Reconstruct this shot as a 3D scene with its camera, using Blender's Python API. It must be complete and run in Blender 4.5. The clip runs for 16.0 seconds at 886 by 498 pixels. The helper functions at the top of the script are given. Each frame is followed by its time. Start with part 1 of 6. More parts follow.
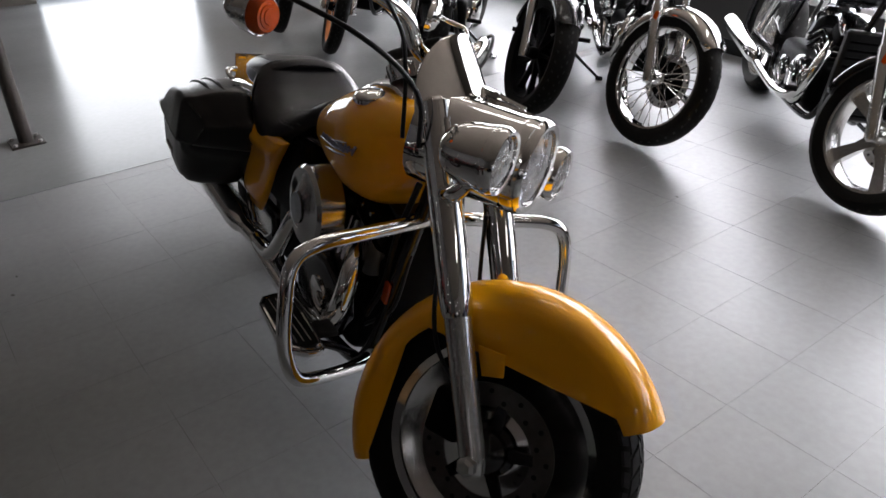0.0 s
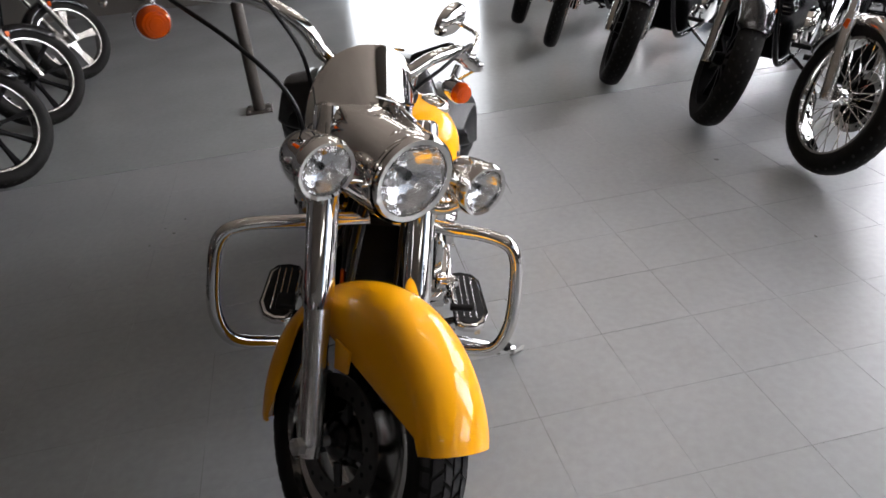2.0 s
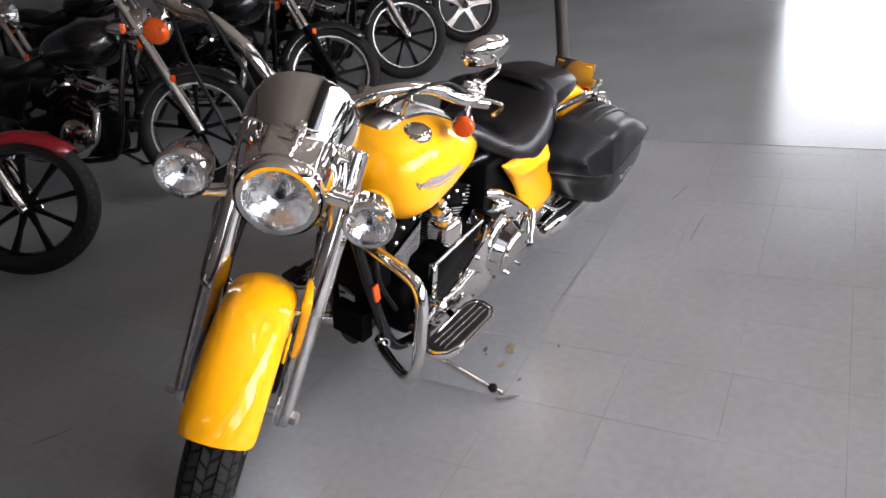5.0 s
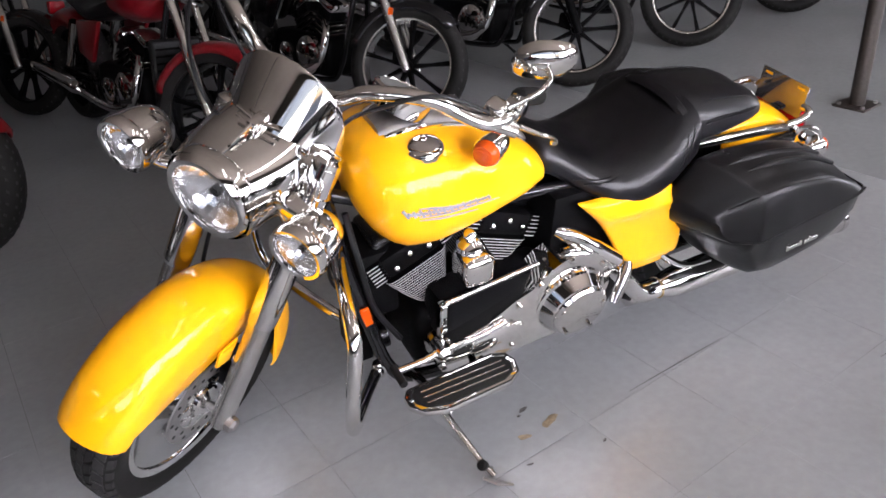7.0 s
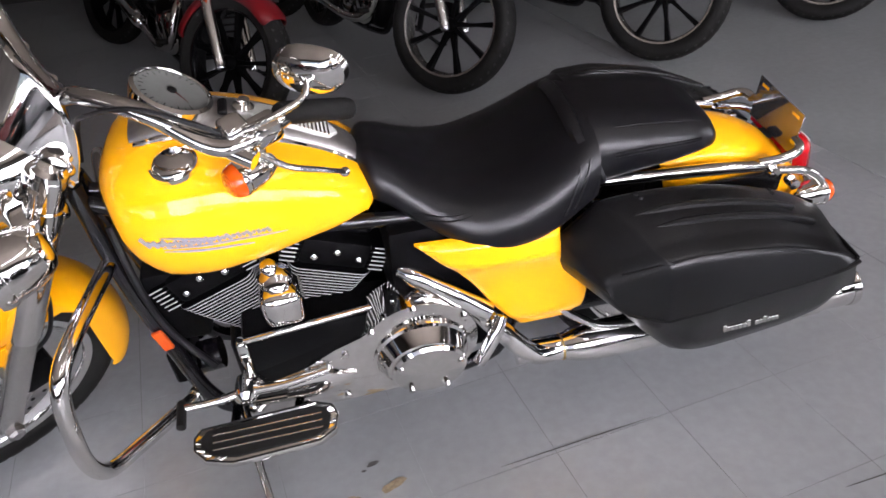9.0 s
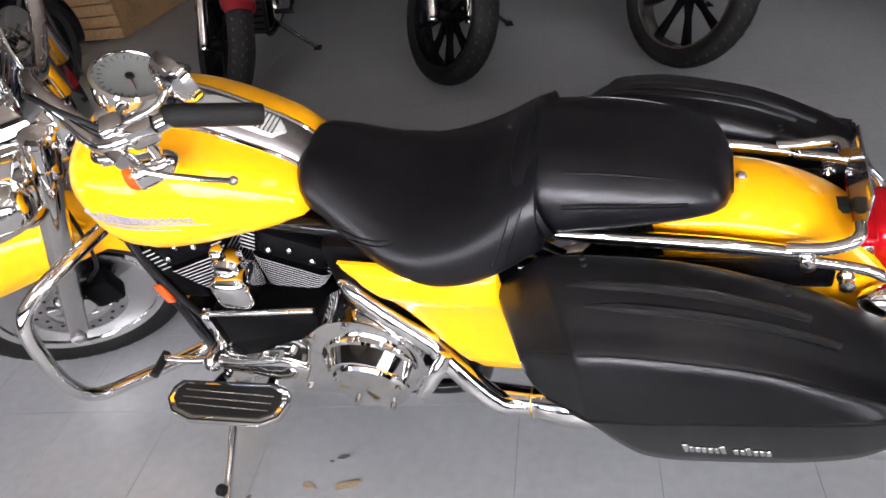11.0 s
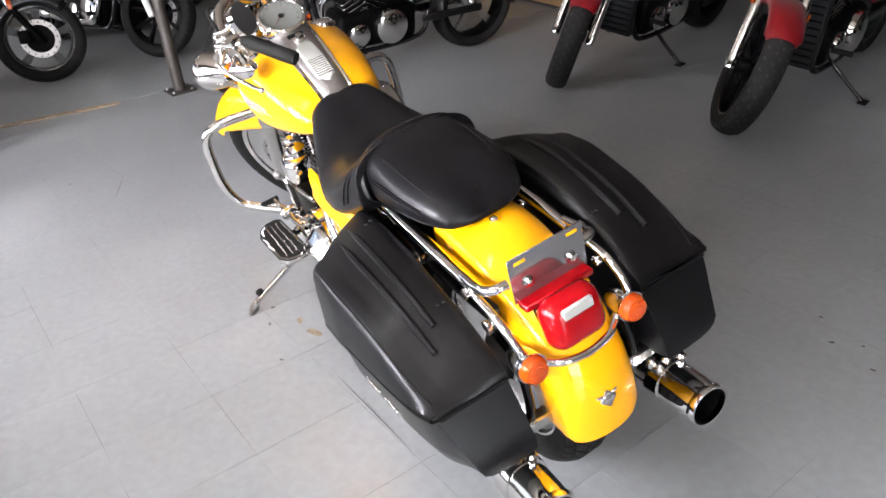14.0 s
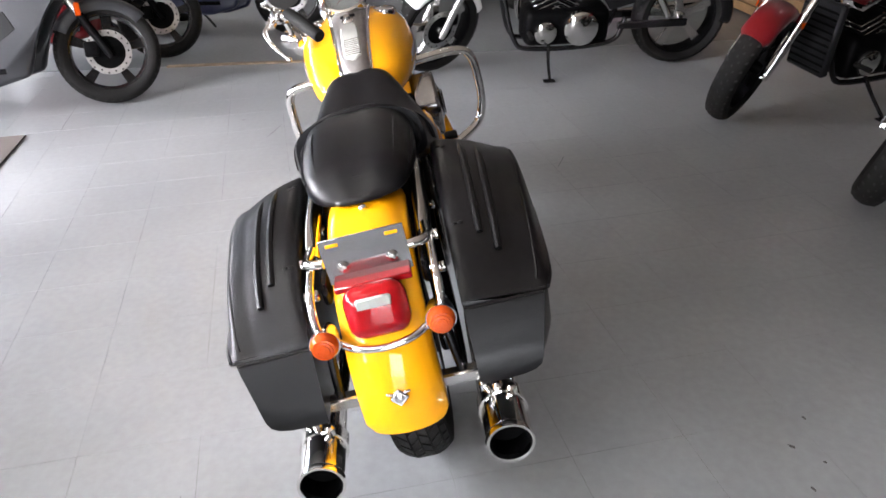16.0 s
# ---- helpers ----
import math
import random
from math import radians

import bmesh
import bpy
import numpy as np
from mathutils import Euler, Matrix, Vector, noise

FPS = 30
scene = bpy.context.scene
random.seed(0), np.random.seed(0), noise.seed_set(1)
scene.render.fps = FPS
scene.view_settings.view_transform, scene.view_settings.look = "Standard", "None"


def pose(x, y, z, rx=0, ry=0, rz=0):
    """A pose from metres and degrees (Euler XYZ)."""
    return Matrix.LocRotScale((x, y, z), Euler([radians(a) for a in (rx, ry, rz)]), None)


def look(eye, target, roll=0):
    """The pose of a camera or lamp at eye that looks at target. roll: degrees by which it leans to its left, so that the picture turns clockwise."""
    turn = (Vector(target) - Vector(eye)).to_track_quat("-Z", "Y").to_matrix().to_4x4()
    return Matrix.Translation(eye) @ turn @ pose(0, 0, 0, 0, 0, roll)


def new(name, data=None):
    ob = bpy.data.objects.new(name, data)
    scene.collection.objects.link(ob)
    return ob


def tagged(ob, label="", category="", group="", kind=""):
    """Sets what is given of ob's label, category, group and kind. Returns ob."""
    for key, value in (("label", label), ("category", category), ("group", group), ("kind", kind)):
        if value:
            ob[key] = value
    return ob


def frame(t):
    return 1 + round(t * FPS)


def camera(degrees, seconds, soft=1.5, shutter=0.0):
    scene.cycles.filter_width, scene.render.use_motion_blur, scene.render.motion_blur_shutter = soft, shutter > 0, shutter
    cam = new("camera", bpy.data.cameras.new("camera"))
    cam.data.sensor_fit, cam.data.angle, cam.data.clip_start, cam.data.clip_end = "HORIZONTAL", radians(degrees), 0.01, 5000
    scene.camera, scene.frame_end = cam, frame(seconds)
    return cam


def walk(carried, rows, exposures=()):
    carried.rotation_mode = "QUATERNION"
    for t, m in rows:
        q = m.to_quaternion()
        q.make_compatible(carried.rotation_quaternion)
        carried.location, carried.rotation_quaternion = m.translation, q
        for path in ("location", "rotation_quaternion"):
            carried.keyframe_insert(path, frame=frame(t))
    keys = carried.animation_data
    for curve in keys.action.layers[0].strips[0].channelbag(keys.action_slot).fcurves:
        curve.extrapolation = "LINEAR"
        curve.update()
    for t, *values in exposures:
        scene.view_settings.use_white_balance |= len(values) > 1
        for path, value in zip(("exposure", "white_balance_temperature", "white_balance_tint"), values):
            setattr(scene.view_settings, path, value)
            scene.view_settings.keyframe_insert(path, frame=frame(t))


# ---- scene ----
cam = camera(61.3, 16.0, soft=1.6)
PATH = [
    (0, (1.801, -0.597, 1.421), (0.259, 0.217, 0.441), -2.31),
    (0.5, (1.927, -0.373, 1.430), (0.254, 0.198, 0.495), -3.26),
    (1, (2.040, -0.178, 1.434), (0.339, 0.264, 0.480), -3.54),
    (1.5, (2.044, 0.018, 1.416), (0.311, 0.243, 0.444), -5.22),
    (2, (2.076, 0.233, 1.422), (0.320, 0.263, 0.466), -6.29),
    (2.5, (2.191, 0.535, 1.432), (0.432, 0.332, 0.502), -6.37),
    (3, (2.150, 0.728, 1.435), (0.423, 0.412, 0.477), -6.68),
    (3.5, (2.006, 0.891, 1.427), (0.319, 0.358, 0.495), -6.86),
    (4, (1.924, 1.124, 1.436), (0.328, 0.316, 0.543), -7.65),
    (4.5, (1.843, 1.338, 1.453), (0.411, 0.309, 0.509), -8.18),
    (4.7, (1.794, 1.387, 1.448), (0.358, 0.342, 0.528), -7.89),
    (6.8, (0.908, 1.658, 1.418), (0.121, 0.100, 0.441), -5.61),
    (7, (0.833, 1.615, 1.412), (0.098, 0.030, 0.437), -5.19),
    (7.5, (0.666, 1.581, 1.377), (0.125, -0.057, 0.364), -5.36),
    (8, (0.413, 1.606, 1.389), (0.025, -0.073, 0.373), -4.72),
    (8.5, (0.218, 1.592, 1.375), (-0.106, -0.083, 0.331), -5.86),
    (9, (-0.001, 1.500, 1.361), (-0.282, -0.162, 0.285), -5.63),
    (9.2, (-0.082, 1.481, 1.368), (-0.267, -0.173, 0.259), -6.79),
    (11.3, (-0.895, 1.260, 1.337), (-0.111, -0.214, 0.236), -9.71),
    (11.5, (-0.996, 1.258, 1.348), (-0.090, -0.166, 0.275), -8.05),
    (12, (-1.221, 1.247, 1.355), (-0.106, -0.062, 0.333), -7.61),
    (12.5, (-1.376, 1.154, 1.335), (-0.154, -0.053, 0.311), -6.24),
    (13, (-1.575, 1.029, 1.381), (-0.198, -0.008, 0.368), -7.77),
    (13.5, (-1.847, 0.974, 1.393), (-0.354, 0.065, 0.420), -6.47),
    (14, (-1.997, 0.841, 1.377), (-0.441, 0.053, 0.399), -5.06),
    (14.5, (-2.088, 0.641, 1.380), (-0.463, 0.043, 0.379), -3.55),
    (15, (-2.228, 0.446, 1.385), (-0.509, 0.102, 0.423), -3.54),
    (15.5, (-2.363, 0.251, 1.398), (-0.615, 0.071, 0.444), -3.38),
    (16, (-2.320, 0.063, 1.370), (-0.568, -0.060, 0.413), -1.68),
]
walk(cam, [(t, look(eye, target, roll)) for t, eye, target, roll in PATH],
     exposures=[(0.0, -1.06, 6450, 12), (1.0, -0.94, 6450, 12), (2.0, -0.79, 6450, 12), (4.0, -0.70, 6400, 13), (7.0, -0.50, 6300, 18), (9.0, -0.67, 6300, 18),
                (12.0, -0.02, 6350, 14), (14.0, 0.26, 6350, 13), (16.0, 0.39, 6350, 13)])

# ---- daylight: sky, window light, ceiling tubes ----
world = bpy.data.worlds.new("sky")
scene.world = world
world.use_nodes = True
wn = world.node_tree
sky = wn.nodes.new("ShaderNodeTexSky")
sky.sky_type, sky.sun_disc = "NISHITA", False
sky.sun_elevation, sky.sun_rotation = radians(38), radians(20)
wn.links.new(sky.outputs[0], wn.nodes["Background"].inputs[0])
wn.nodes["Background"].inputs[1].default_value = 0.12

WINDOW_Y, SILL, HEAD = 3.58, 0.42, 2.30      # shop front along +y
FAR_X, END_X, BACK_Y, CEIL = -7.2, 6.6, -5.6, 3.1


def area(name, at, aim, sx, sy, watts, colour=(1, 1, 1)):
    d = bpy.data.lights.new(name, "AREA")
    d.shape, d.size, d.size_y, d.energy, d.color = "RECTANGLE", sx, sy, watts, colour
    ob = new(name, d)
    ob.matrix_world = look(at, aim)
    return ob


area("shop_window_daylight", (-2.40, WINDOW_Y + 0.28, 1.36), (-2.40, 0, 1.10), 6.7, 1.85, 980, (0.98, 0.965, 1.0))
area("shaded_window_daylight", (4.0, WINDOW_Y + 0.28, 0.95), (4.0, 0, 0.80), 5.0, 1.0, 140, (0.98, 0.965, 1.0))
area("doorway_daylight", (FAR_X - 0.3, 0.38, 1.1), (0, 0.38, 1.0), 1.6, 2.0, 85, (0.96, 0.98, 1.0))

# ---- materials ----
def mat(name, base, rough=0.5, metal=0.0, coat=0.0, grain=0.0, grain_size=60.0, tint=0.0, tint_size=3.0, bump=0.0, bump_size=200.0,
        trans=0.0, emit=0.0, ior=1.5, spread=0.0, coat_rough=0.03, spec=0.5, world=False):
    """A principled surface whose colour and gloss vary at two scales, with a fine relief."""
    m = bpy.data.materials.new(name)
    m.use_nodes = True
    nt = m.node_tree
    b = nt.nodes["Principled BSDF"]
    b.inputs["Base Color"].default_value = (*base, 1)
    b.inputs["Roughness"].default_value = rough
    b.inputs["Metallic"].default_value = metal
    b.inputs["Coat Weight"].default_value = coat
    b.inputs["Coat Roughness"].default_value = coat_rough
    b.inputs["IOR"].default_value = ior
    b.inputs["Specular IOR Level"].default_value = spec
    b.inputs["Transmission Weight"].default_value = trans
    if emit:
        b.inputs["Emission Color"].default_value = (*base, 1)
        b.inputs["Emission Strength"].default_value = emit
    tc = nt.nodes.new("ShaderNodeTexCoord")
    place = nt.nodes.new("ShaderNodeNewGeometry").outputs["Position"] if world else tc.outputs["Object"]

    def tex(size, detail=4.0):
        n = nt.nodes.new("ShaderNodeTexNoise")
        n.inputs["Scale"].default_value, n.inputs["Detail"].default_value = size, detail
        nt.links.new(place, n.inputs["Vector"])
        return n

    if grain or tint:
        mix = nt.nodes.new("ShaderNodeMix")
        mix.data_type = "RGBA"
        mix.blend_type = "MULTIPLY"
        mix.inputs[0].default_value = 1.0
        mix.inputs[6].default_value = (*base, 1)
        a, c = tex(grain_size), tex(tint_size, 3.0)
        ra, rc = nt.nodes.new("ShaderNodeMapRange"), nt.nodes.new("ShaderNodeMapRange")
        for r, n, k in ((ra, a, grain), (rc, c, tint)):
            r.inputs["From Min"].default_value, r.inputs["From Max"].default_value = 0.3, 0.7
            r.inputs["To Min"].default_value, r.inputs["To Max"].default_value = 1 - k, 1 + k * 0.6
            nt.links.new(n.outputs[0], r.inputs["Value"])
        mul = nt.nodes.new("ShaderNodeMath")
        mul.operation = "MULTIPLY"
        nt.links.new(ra.outputs[0], mul.inputs[0])
        nt.links.new(rc.outputs[0], mul.inputs[1])
        nt.links.new(mul.outputs[0], mix.inputs[7])
        nt.links.new(mix.outputs[2], b.inputs["Base Color"])
        if spread:
            rr = nt.nodes.new("ShaderNodeMapRange")
            rr.inputs["From Min"].default_value, rr.inputs["From Max"].default_value = 0.3, 0.7
            rr.inputs["To Min"].default_value, rr.inputs["To Max"].default_value = rough - spread, rough + spread
            nt.links.new(c.outputs[0], rr.inputs["Value"])
            nt.links.new(rr.outputs[0], b.inputs["Roughness"])
    if bump:
        bp = nt.nodes.new("ShaderNodeBump")
        bp.inputs["Strength"].default_value, bp.inputs["Distance"].default_value = bump, 0.002
        nt.links.new(tex(bump_size, 5.0).outputs[0], bp.inputs["Height"])
        nt.links.new(bp.outputs[0], b.inputs["Normal"])
    return m


def joint_paint():
    """Floor paint that fills most of the joints and has broken away, dark, in places."""
    m = mat("painted_joint", (0.29, 0.295, 0.29), 0.34, spec=0.85)
    nt = m.node_tree
    tc, n, ramp = nt.nodes.new("ShaderNodeTexCoord"), nt.nodes.new("ShaderNodeTexNoise"), nt.nodes.new("ShaderNodeValToRGB")
    n.inputs["Scale"].default_value, n.inputs["Detail"].default_value = 1.9, 6.0
    ramp.color_ramp.elements[0].position, ramp.color_ramp.elements[0].color = 0.44, (0.255, 0.271, 0.272, 1)
    ramp.color_ramp.elements[1].position, ramp.color_ramp.elements[1].color = 0.53, (0.05, 0.048, 0.045, 1)
    nt.links.new(tc.outputs["Object"], n.inputs["Vector"])
    nt.links.new(n.outputs[0], ramp.inputs[0])
    nt.links.new(ramp.outputs[0], nt.nodes["Principled BSDF"].inputs["Base Color"])
    return m


YELLOW = mat("yellow_paint", (0.77, 0.336, 0.001), 0.45, coat=1.0, coat_rough=0.03, spec=0.03, tint=0.03, tint_size=5, grain=0.015, grain_size=300, bump=0.015, bump_size=700)
CHROME = mat("chrome", (0.82, 0.81, 0.79), 0.045, 1.0, grain=0.03, tint=0.06, tint_size=9, spread=0.02)
SATIN = mat("satin_aluminium", (0.64, 0.63, 0.61), 0.25, 1.0, grain=0.06, grain_size=140, tint=0.08, bump=0.04)
STEEL = mat("bare_steel", (0.42, 0.41, 0.40), 0.4, 1.0, grain=0.1, tint=0.2, tint_size=14, bump=0.06)
LEATHER = mat("black_leather", (0.0022, 0.0022, 0.0030), 0.315, spec=0.36, grain=0.15, grain_size=180, tint=0.2, tint_size=6, bump=0.16, bump_size=420, spread=0.025)
BAGSKIN = mat("black_bag_leather", (0.0022, 0.0022, 0.0026), 0.31, spec=0.35, grain=0.15, grain_size=160, tint=0.25, tint_size=5, bump=0.18, bump_size=380, spread=0.025)
RUBBER = mat("tyre_rubber", (0.007, 0.0066, 0.006), 0.7, spec=0.16, grain=0.2, grain_size=90, tint=0.3, tint_size=8, bump=0.2, bump_size=150)
# tread blocks in a paler rubber than the tyre body between them
TREAD = mat("paler_tread_rubber", (0.015, 0.0145, 0.014), 0.75, spec=0.3, grain=0.25, grain_size=90, tint=0.3, tint_size=8, bump=0.2, bump_size=150)
BLACKGLOSS = mat("black_enamel", (0.003, 0.003, 0.0035), 0.2, coat=0.25, spec=0.4, tint=0.2, grain=0.1, bump=0.03)
BLACKMATT = mat("black_wrinkle_paint", (0.0018, 0.0018, 0.002), 0.5, spec=0.05, grain=0.2, grain_size=200, tint=0.2, bump=0.25, bump_size=500)
BLACKPLAS = mat("black_plastic", (0.005, 0.005, 0.0055), 0.45, spec=0.25, grain=0.1, tint=0.15, bump=0.1)
AMBER = mat("amber_lens", (0.62, 0.075, 0.001), 0.06, coat=0.5, trans=0.35, spec=0.3, tint=0.1, bump=0.2, bump_size=160)
RED = mat("red_lens", (0.33, 0.001, 0.004), 0.08, coat=0.4, spec=0.3, trans=0.22, tint=0.1, bump=0.1, bump_size=200)
GLASS = mat("clear_glass", (0.98, 0.99, 1.0), 0.02, trans=1.0, ior=1.45)
REFLECTOR = mat("lamp_reflector", (0.92, 0.92, 0.92), 0.17, 1.0, bump=0.3, bump_size=60)
SILVER = mat("silver_emblem", (0.24, 0.23, 0.27), 0.35, 0.35, grain=0.1, grain_size=120)
DARKCHROME = mat("dark_polished_alloy", (0.42, 0.415, 0.41), 0.14, 1.0, tint=0.12, tint_size=9, spread=0.04)
POLISHED = mat("polished_alloy", (0.66, 0.655, 0.65), 0.17, 1.0, tint=0.1, tint_size=9, spread=0.04)
FINEDGE = mat("machined_fin_edge", (0.50, 0.495, 0.49), 0.38, 0.35, grain=0.08, grain_size=120)
SHADESTEEL = mat("shaded_brake_steel", (0.12, 0.115, 0.11), 0.35, 1.0, grain=0.1, tint=0.2, tint_size=14)
DIALFACE = mat("grey_dial", (0.15, 0.155, 0.14), 0.5, grain=0.05, tint=0.1, tint_size=20)
DIAL = mat("dial_face", (0.42, 0.43, 0.40), 0.5, grain=0.03, tint=0.05)
WHITE = mat("white_paint", (0.78, 0.78, 0.77), 0.3, coat=0.6, tint=0.05, grain=0.02)
PLATE = mat("grey_plate", (0.36, 0.36, 0.37), 0.10, 0.9, tint=0.1, grain=0.05)
REDPAINT = mat("dark_red_paint", (0.105, 0.002, 0.004), 0.35, spec=0.2, coat=0.8, tint=0.06, grain=0.03)
GREYPAINT = mat("grey_metallic_paint", (0.024, 0.025, 0.028), 0.4, 0.0, coat=0.25, spec=0.3, tint=0.06, grain=0.03)
BLUEPAINT = mat("blue_paint", (0.009, 0.014, 0.050), 0.3, coat=0.9, tint=0.06, grain=0.03)
ORANGE = mat("rusty_orange", (0.45, 0.14, 0.03), 0.5, tint=0.4, grain=0.2)
BRASS = mat("worn_gold_metal", (0.55, 0.38, 0.14), 0.35, 1.0, tint=0.2, grain=0.1)
POSTPAINT = mat("brown_black_post_paint", (0.035, 0.028, 0.022), 0.45, tint=0.3, grain=0.2, bump=0.1)
WALL = mat("dull_wall_paint", (0.095, 0.086, 0.076), 0.7, tint=0.12, tint_size=1.2, grain=0.05, bump=0.15)
DARKWALL = mat("dark_grey_dado", (0.03, 0.028, 0.026), 0.6, tint=0.2, tint_size=1.5, grain=0.08, bump=0.15)
CEILING = mat("ceiling_board", (0.155, 0.130, 0.106), 0.8, tint=0.1, tint_size=0.8, grain=0.05)
GREYWOOD = mat("weathered_wood", (0.27, 0.20, 0.13), 0.7, tint=0.4, tint_size=9, grain=0.3, grain_size=60, bump=0.3)
WOOD = mat("pale_wood", (0.36, 0.22, 0.10), 0.6, tint=0.25, tint_size=4, grain=0.2, grain_size=40, bump=0.2)
MAT = mat("dark_rubber_mat", (0.10, 0.085, 0.075), 0.75, tint=0.2, tint_size=3, grain=0.25, grain_size=200, bump=0.4)
FRAMEMETAL = mat("window_frame_metal", (0.5, 0.5, 0.5), 0.4, 0.7, tint=0.1, grain=0.05)
FLOOR = mat("grey_painted_floor", (0.264, 0.275, 0.278), 0.335, tint=0.16, tint_size=1.3, grain=0.08, grain_size=35, bump=0.06, bump_size=30, spread=0.045, spec=0.85, world=True)
FARFLOOR = mat("polished_concrete", (0.268, 0.281, 0.282), 0.22, tint=0.10, tint_size=1.1, grain=0.05, grain_size=30, bump=0.03, bump_size=14, spread=0.04)
GROUT = joint_paint()
TUBE = mat("fluorescent_tube", (1.0, 0.97, 0.9), 0.5, emit=7.5)
STAIN = mat("dark_scuff", (0.085, 0.08, 0.075), 0.5, tint=0.4, tint_size=30, grain=0.4, grain_size=150)
RUST = mat("rust_stain", (0.29, 0.225, 0.14), 0.5, tint=0.3, tint_size=20, grain=0.3, grain_size=120)
OUTSIDE = mat("outdoor_paving", (0.5, 0.5, 0.48), 0.8, tint=0.1, tint_size=0.5)


# ---- mesh helpers ----
def V(*a):
    return Vector(a)


def part(name, bm, material, parent=None, label="", m=None, sharp=38):
    """Links a bmesh as one mesh object under a thing or a part."""
    bmesh.ops.recalc_face_normals(bm, faces=bm.faces)
    me = bpy.data.meshes.new(name)
    bm.to_mesh(me)
    bm.free()
    me.materials.append(material)
    me.polygons.foreach_set("use_smooth", [True] * len(me.polygons))
    me.set_sharp_from_angle(angle=radians(sharp))
    ob = new(name, me)
    if parent:
        ob.parent = parent
    if m is not None:
        ob.matrix_local = m
    if label:
        ob["label"] = label
    return ob


def thing(name, label, category, group="", m=None):
    ob = new(name)
    if m is not None:
        ob.matrix_world = m
    return tagged(ob, label, category, group)


def box(x0, x1, y0, y1, z0, z1, bevel=0.0, seg=2, bm=None):
    own = bmesh.new()
    bmesh.ops.create_cube(own, size=1)
    for v in own.verts:
        v.co = V((x0 + x1) / 2 + v.co.x * (x1 - x0), (y0 + y1) / 2 + v.co.y * (y1 - y0), (z0 + z1) / 2 + v.co.z * (z1 - z0))
    if bevel:
        bmesh.ops.bevel(own, geom=own.edges[:], offset=bevel, segments=seg, profile=0.5, affect="EDGES")
    return join(bm, own)


def join(bm, own):
    if bm is None:
        return own
    me = bpy.data.meshes.new("tmp")
    own.to_mesh(me)
    own.free()
    bm.from_mesh(me)
    bpy.data.meshes.remove(me)
    return bm


def move(bm, m):
    bmesh.ops.transform(bm, matrix=m, verts=bm.verts)
    return bm


def skin(rings, cap=True, closed=True, wrap=False, bm=None):
    """A surface over rings of equal length."""
    bm = bm or bmesh.new()
    rows = [[bm.verts.new(p) for p in r] for r in rings]
    n = len(rows[0])
    pairs = list(zip(rows, rows[1:])) + ([(rows[-1], rows[0])] if wrap else [])
    for a, b in pairs:
        for i in range(n if closed else n - 1):
            j = (i + 1) % n
            bm.faces.new((a[i], a[j], b[j], b[i]))
    if cap and closed and not wrap:
        bm.faces.new(rows[0][::-1])
        bm.faces.new(rows[-1])
    return bm


def smooth_line(pts, n=6):
    """A Catmull-Rom line through points."""
    pts = [Vector(p) for p in pts]
    if len(pts) < 3:
        return pts
    p = [pts[0] * 2 - pts[1], *pts, pts[-1] * 2 - pts[-2]]
    out = []
    for k in range(1, len(p) - 2):
        for i in range(n):
            t = i / n
            out.append(0.5 * ((2 * p[k]) + (p[k + 1] - p[k - 1]) * t + (2 * p[k - 1] - 5 * p[k] + 4 * p[k + 1] - p[k + 2]) * t * t
                              + (3 * p[k] - p[k - 1] - 3 * p[k + 1] + p[k + 2]) * t ** 3))
    return out + [pts[-1]]


def tube(pts, r, seg=12, n=6, bm=None, flat=1.0, smooth=True):
    """A pipe along a line; r a radius or one for each given point."""
    line = smooth_line(pts, n) if smooth else [Vector(p) for p in pts]
    if isinstance(r, (int, float)):
        radii = [r] * len(line)
    else:
        radii = list(np.interp(np.linspace(0, 1, len(line)), np.linspace(0, 1, len(r)), r))
    rings, side = [], None
    for k, p in enumerate(line):
        d = (line[min(k + 1, len(line) - 1)] - line[max(k - 1, 0)]).normalized()
        if side is None:
            side = d.orthogonal().normalized()
        side = (side - d * side.dot(d)).normalized()
        up = d.cross(side)
        rings.append([p + (side * math.cos(a) + up * flat * math.sin(a)) * radii[k] for a in np.linspace(0, 2 * math.pi, seg, endpoint=False)])
    return skin(rings, bm=bm)


def rod(a, b, r, r2=None, seg=16, bm=None):
    return tube([a, b], [r, r if r2 is None else r2], seg, bm=bm, smooth=False)


def lathe(profile, at=(0, 0, 0), axis=(0, 1, 0), seg=32, bm=None, closed=False):
    """Turns (radius, along) pairs round an axis through at."""
    d = Vector(axis).normalized()
    side = d.orthogonal().normalized()
    up = d.cross(side)
    rings = [[Vector(at) + d * h + (side * math.cos(a) + up * math.sin(a)) * max(r, 1e-4) for r, h in profile]
             for a in np.linspace(0, 2 * math.pi, seg, endpoint=False)]
    bm = skin(rings, cap=False, closed=closed, wrap=True, bm=bm)
    return bm


def bullet(at, axis, r, length, seg=20, bm=None, nose=0.5):
    """A lamp shell: a rim at at, closing to a round back along axis."""
    prof = [(r, 0), (r * 1.02, length * 0.12)]
    prof += [(r * math.cos(a) ** nose, length * (0.12 + 0.88 * math.sin(a))) for a in np.linspace(0.1, math.pi / 2, 8)]
    return lathe(prof, at, axis, seg, bm)


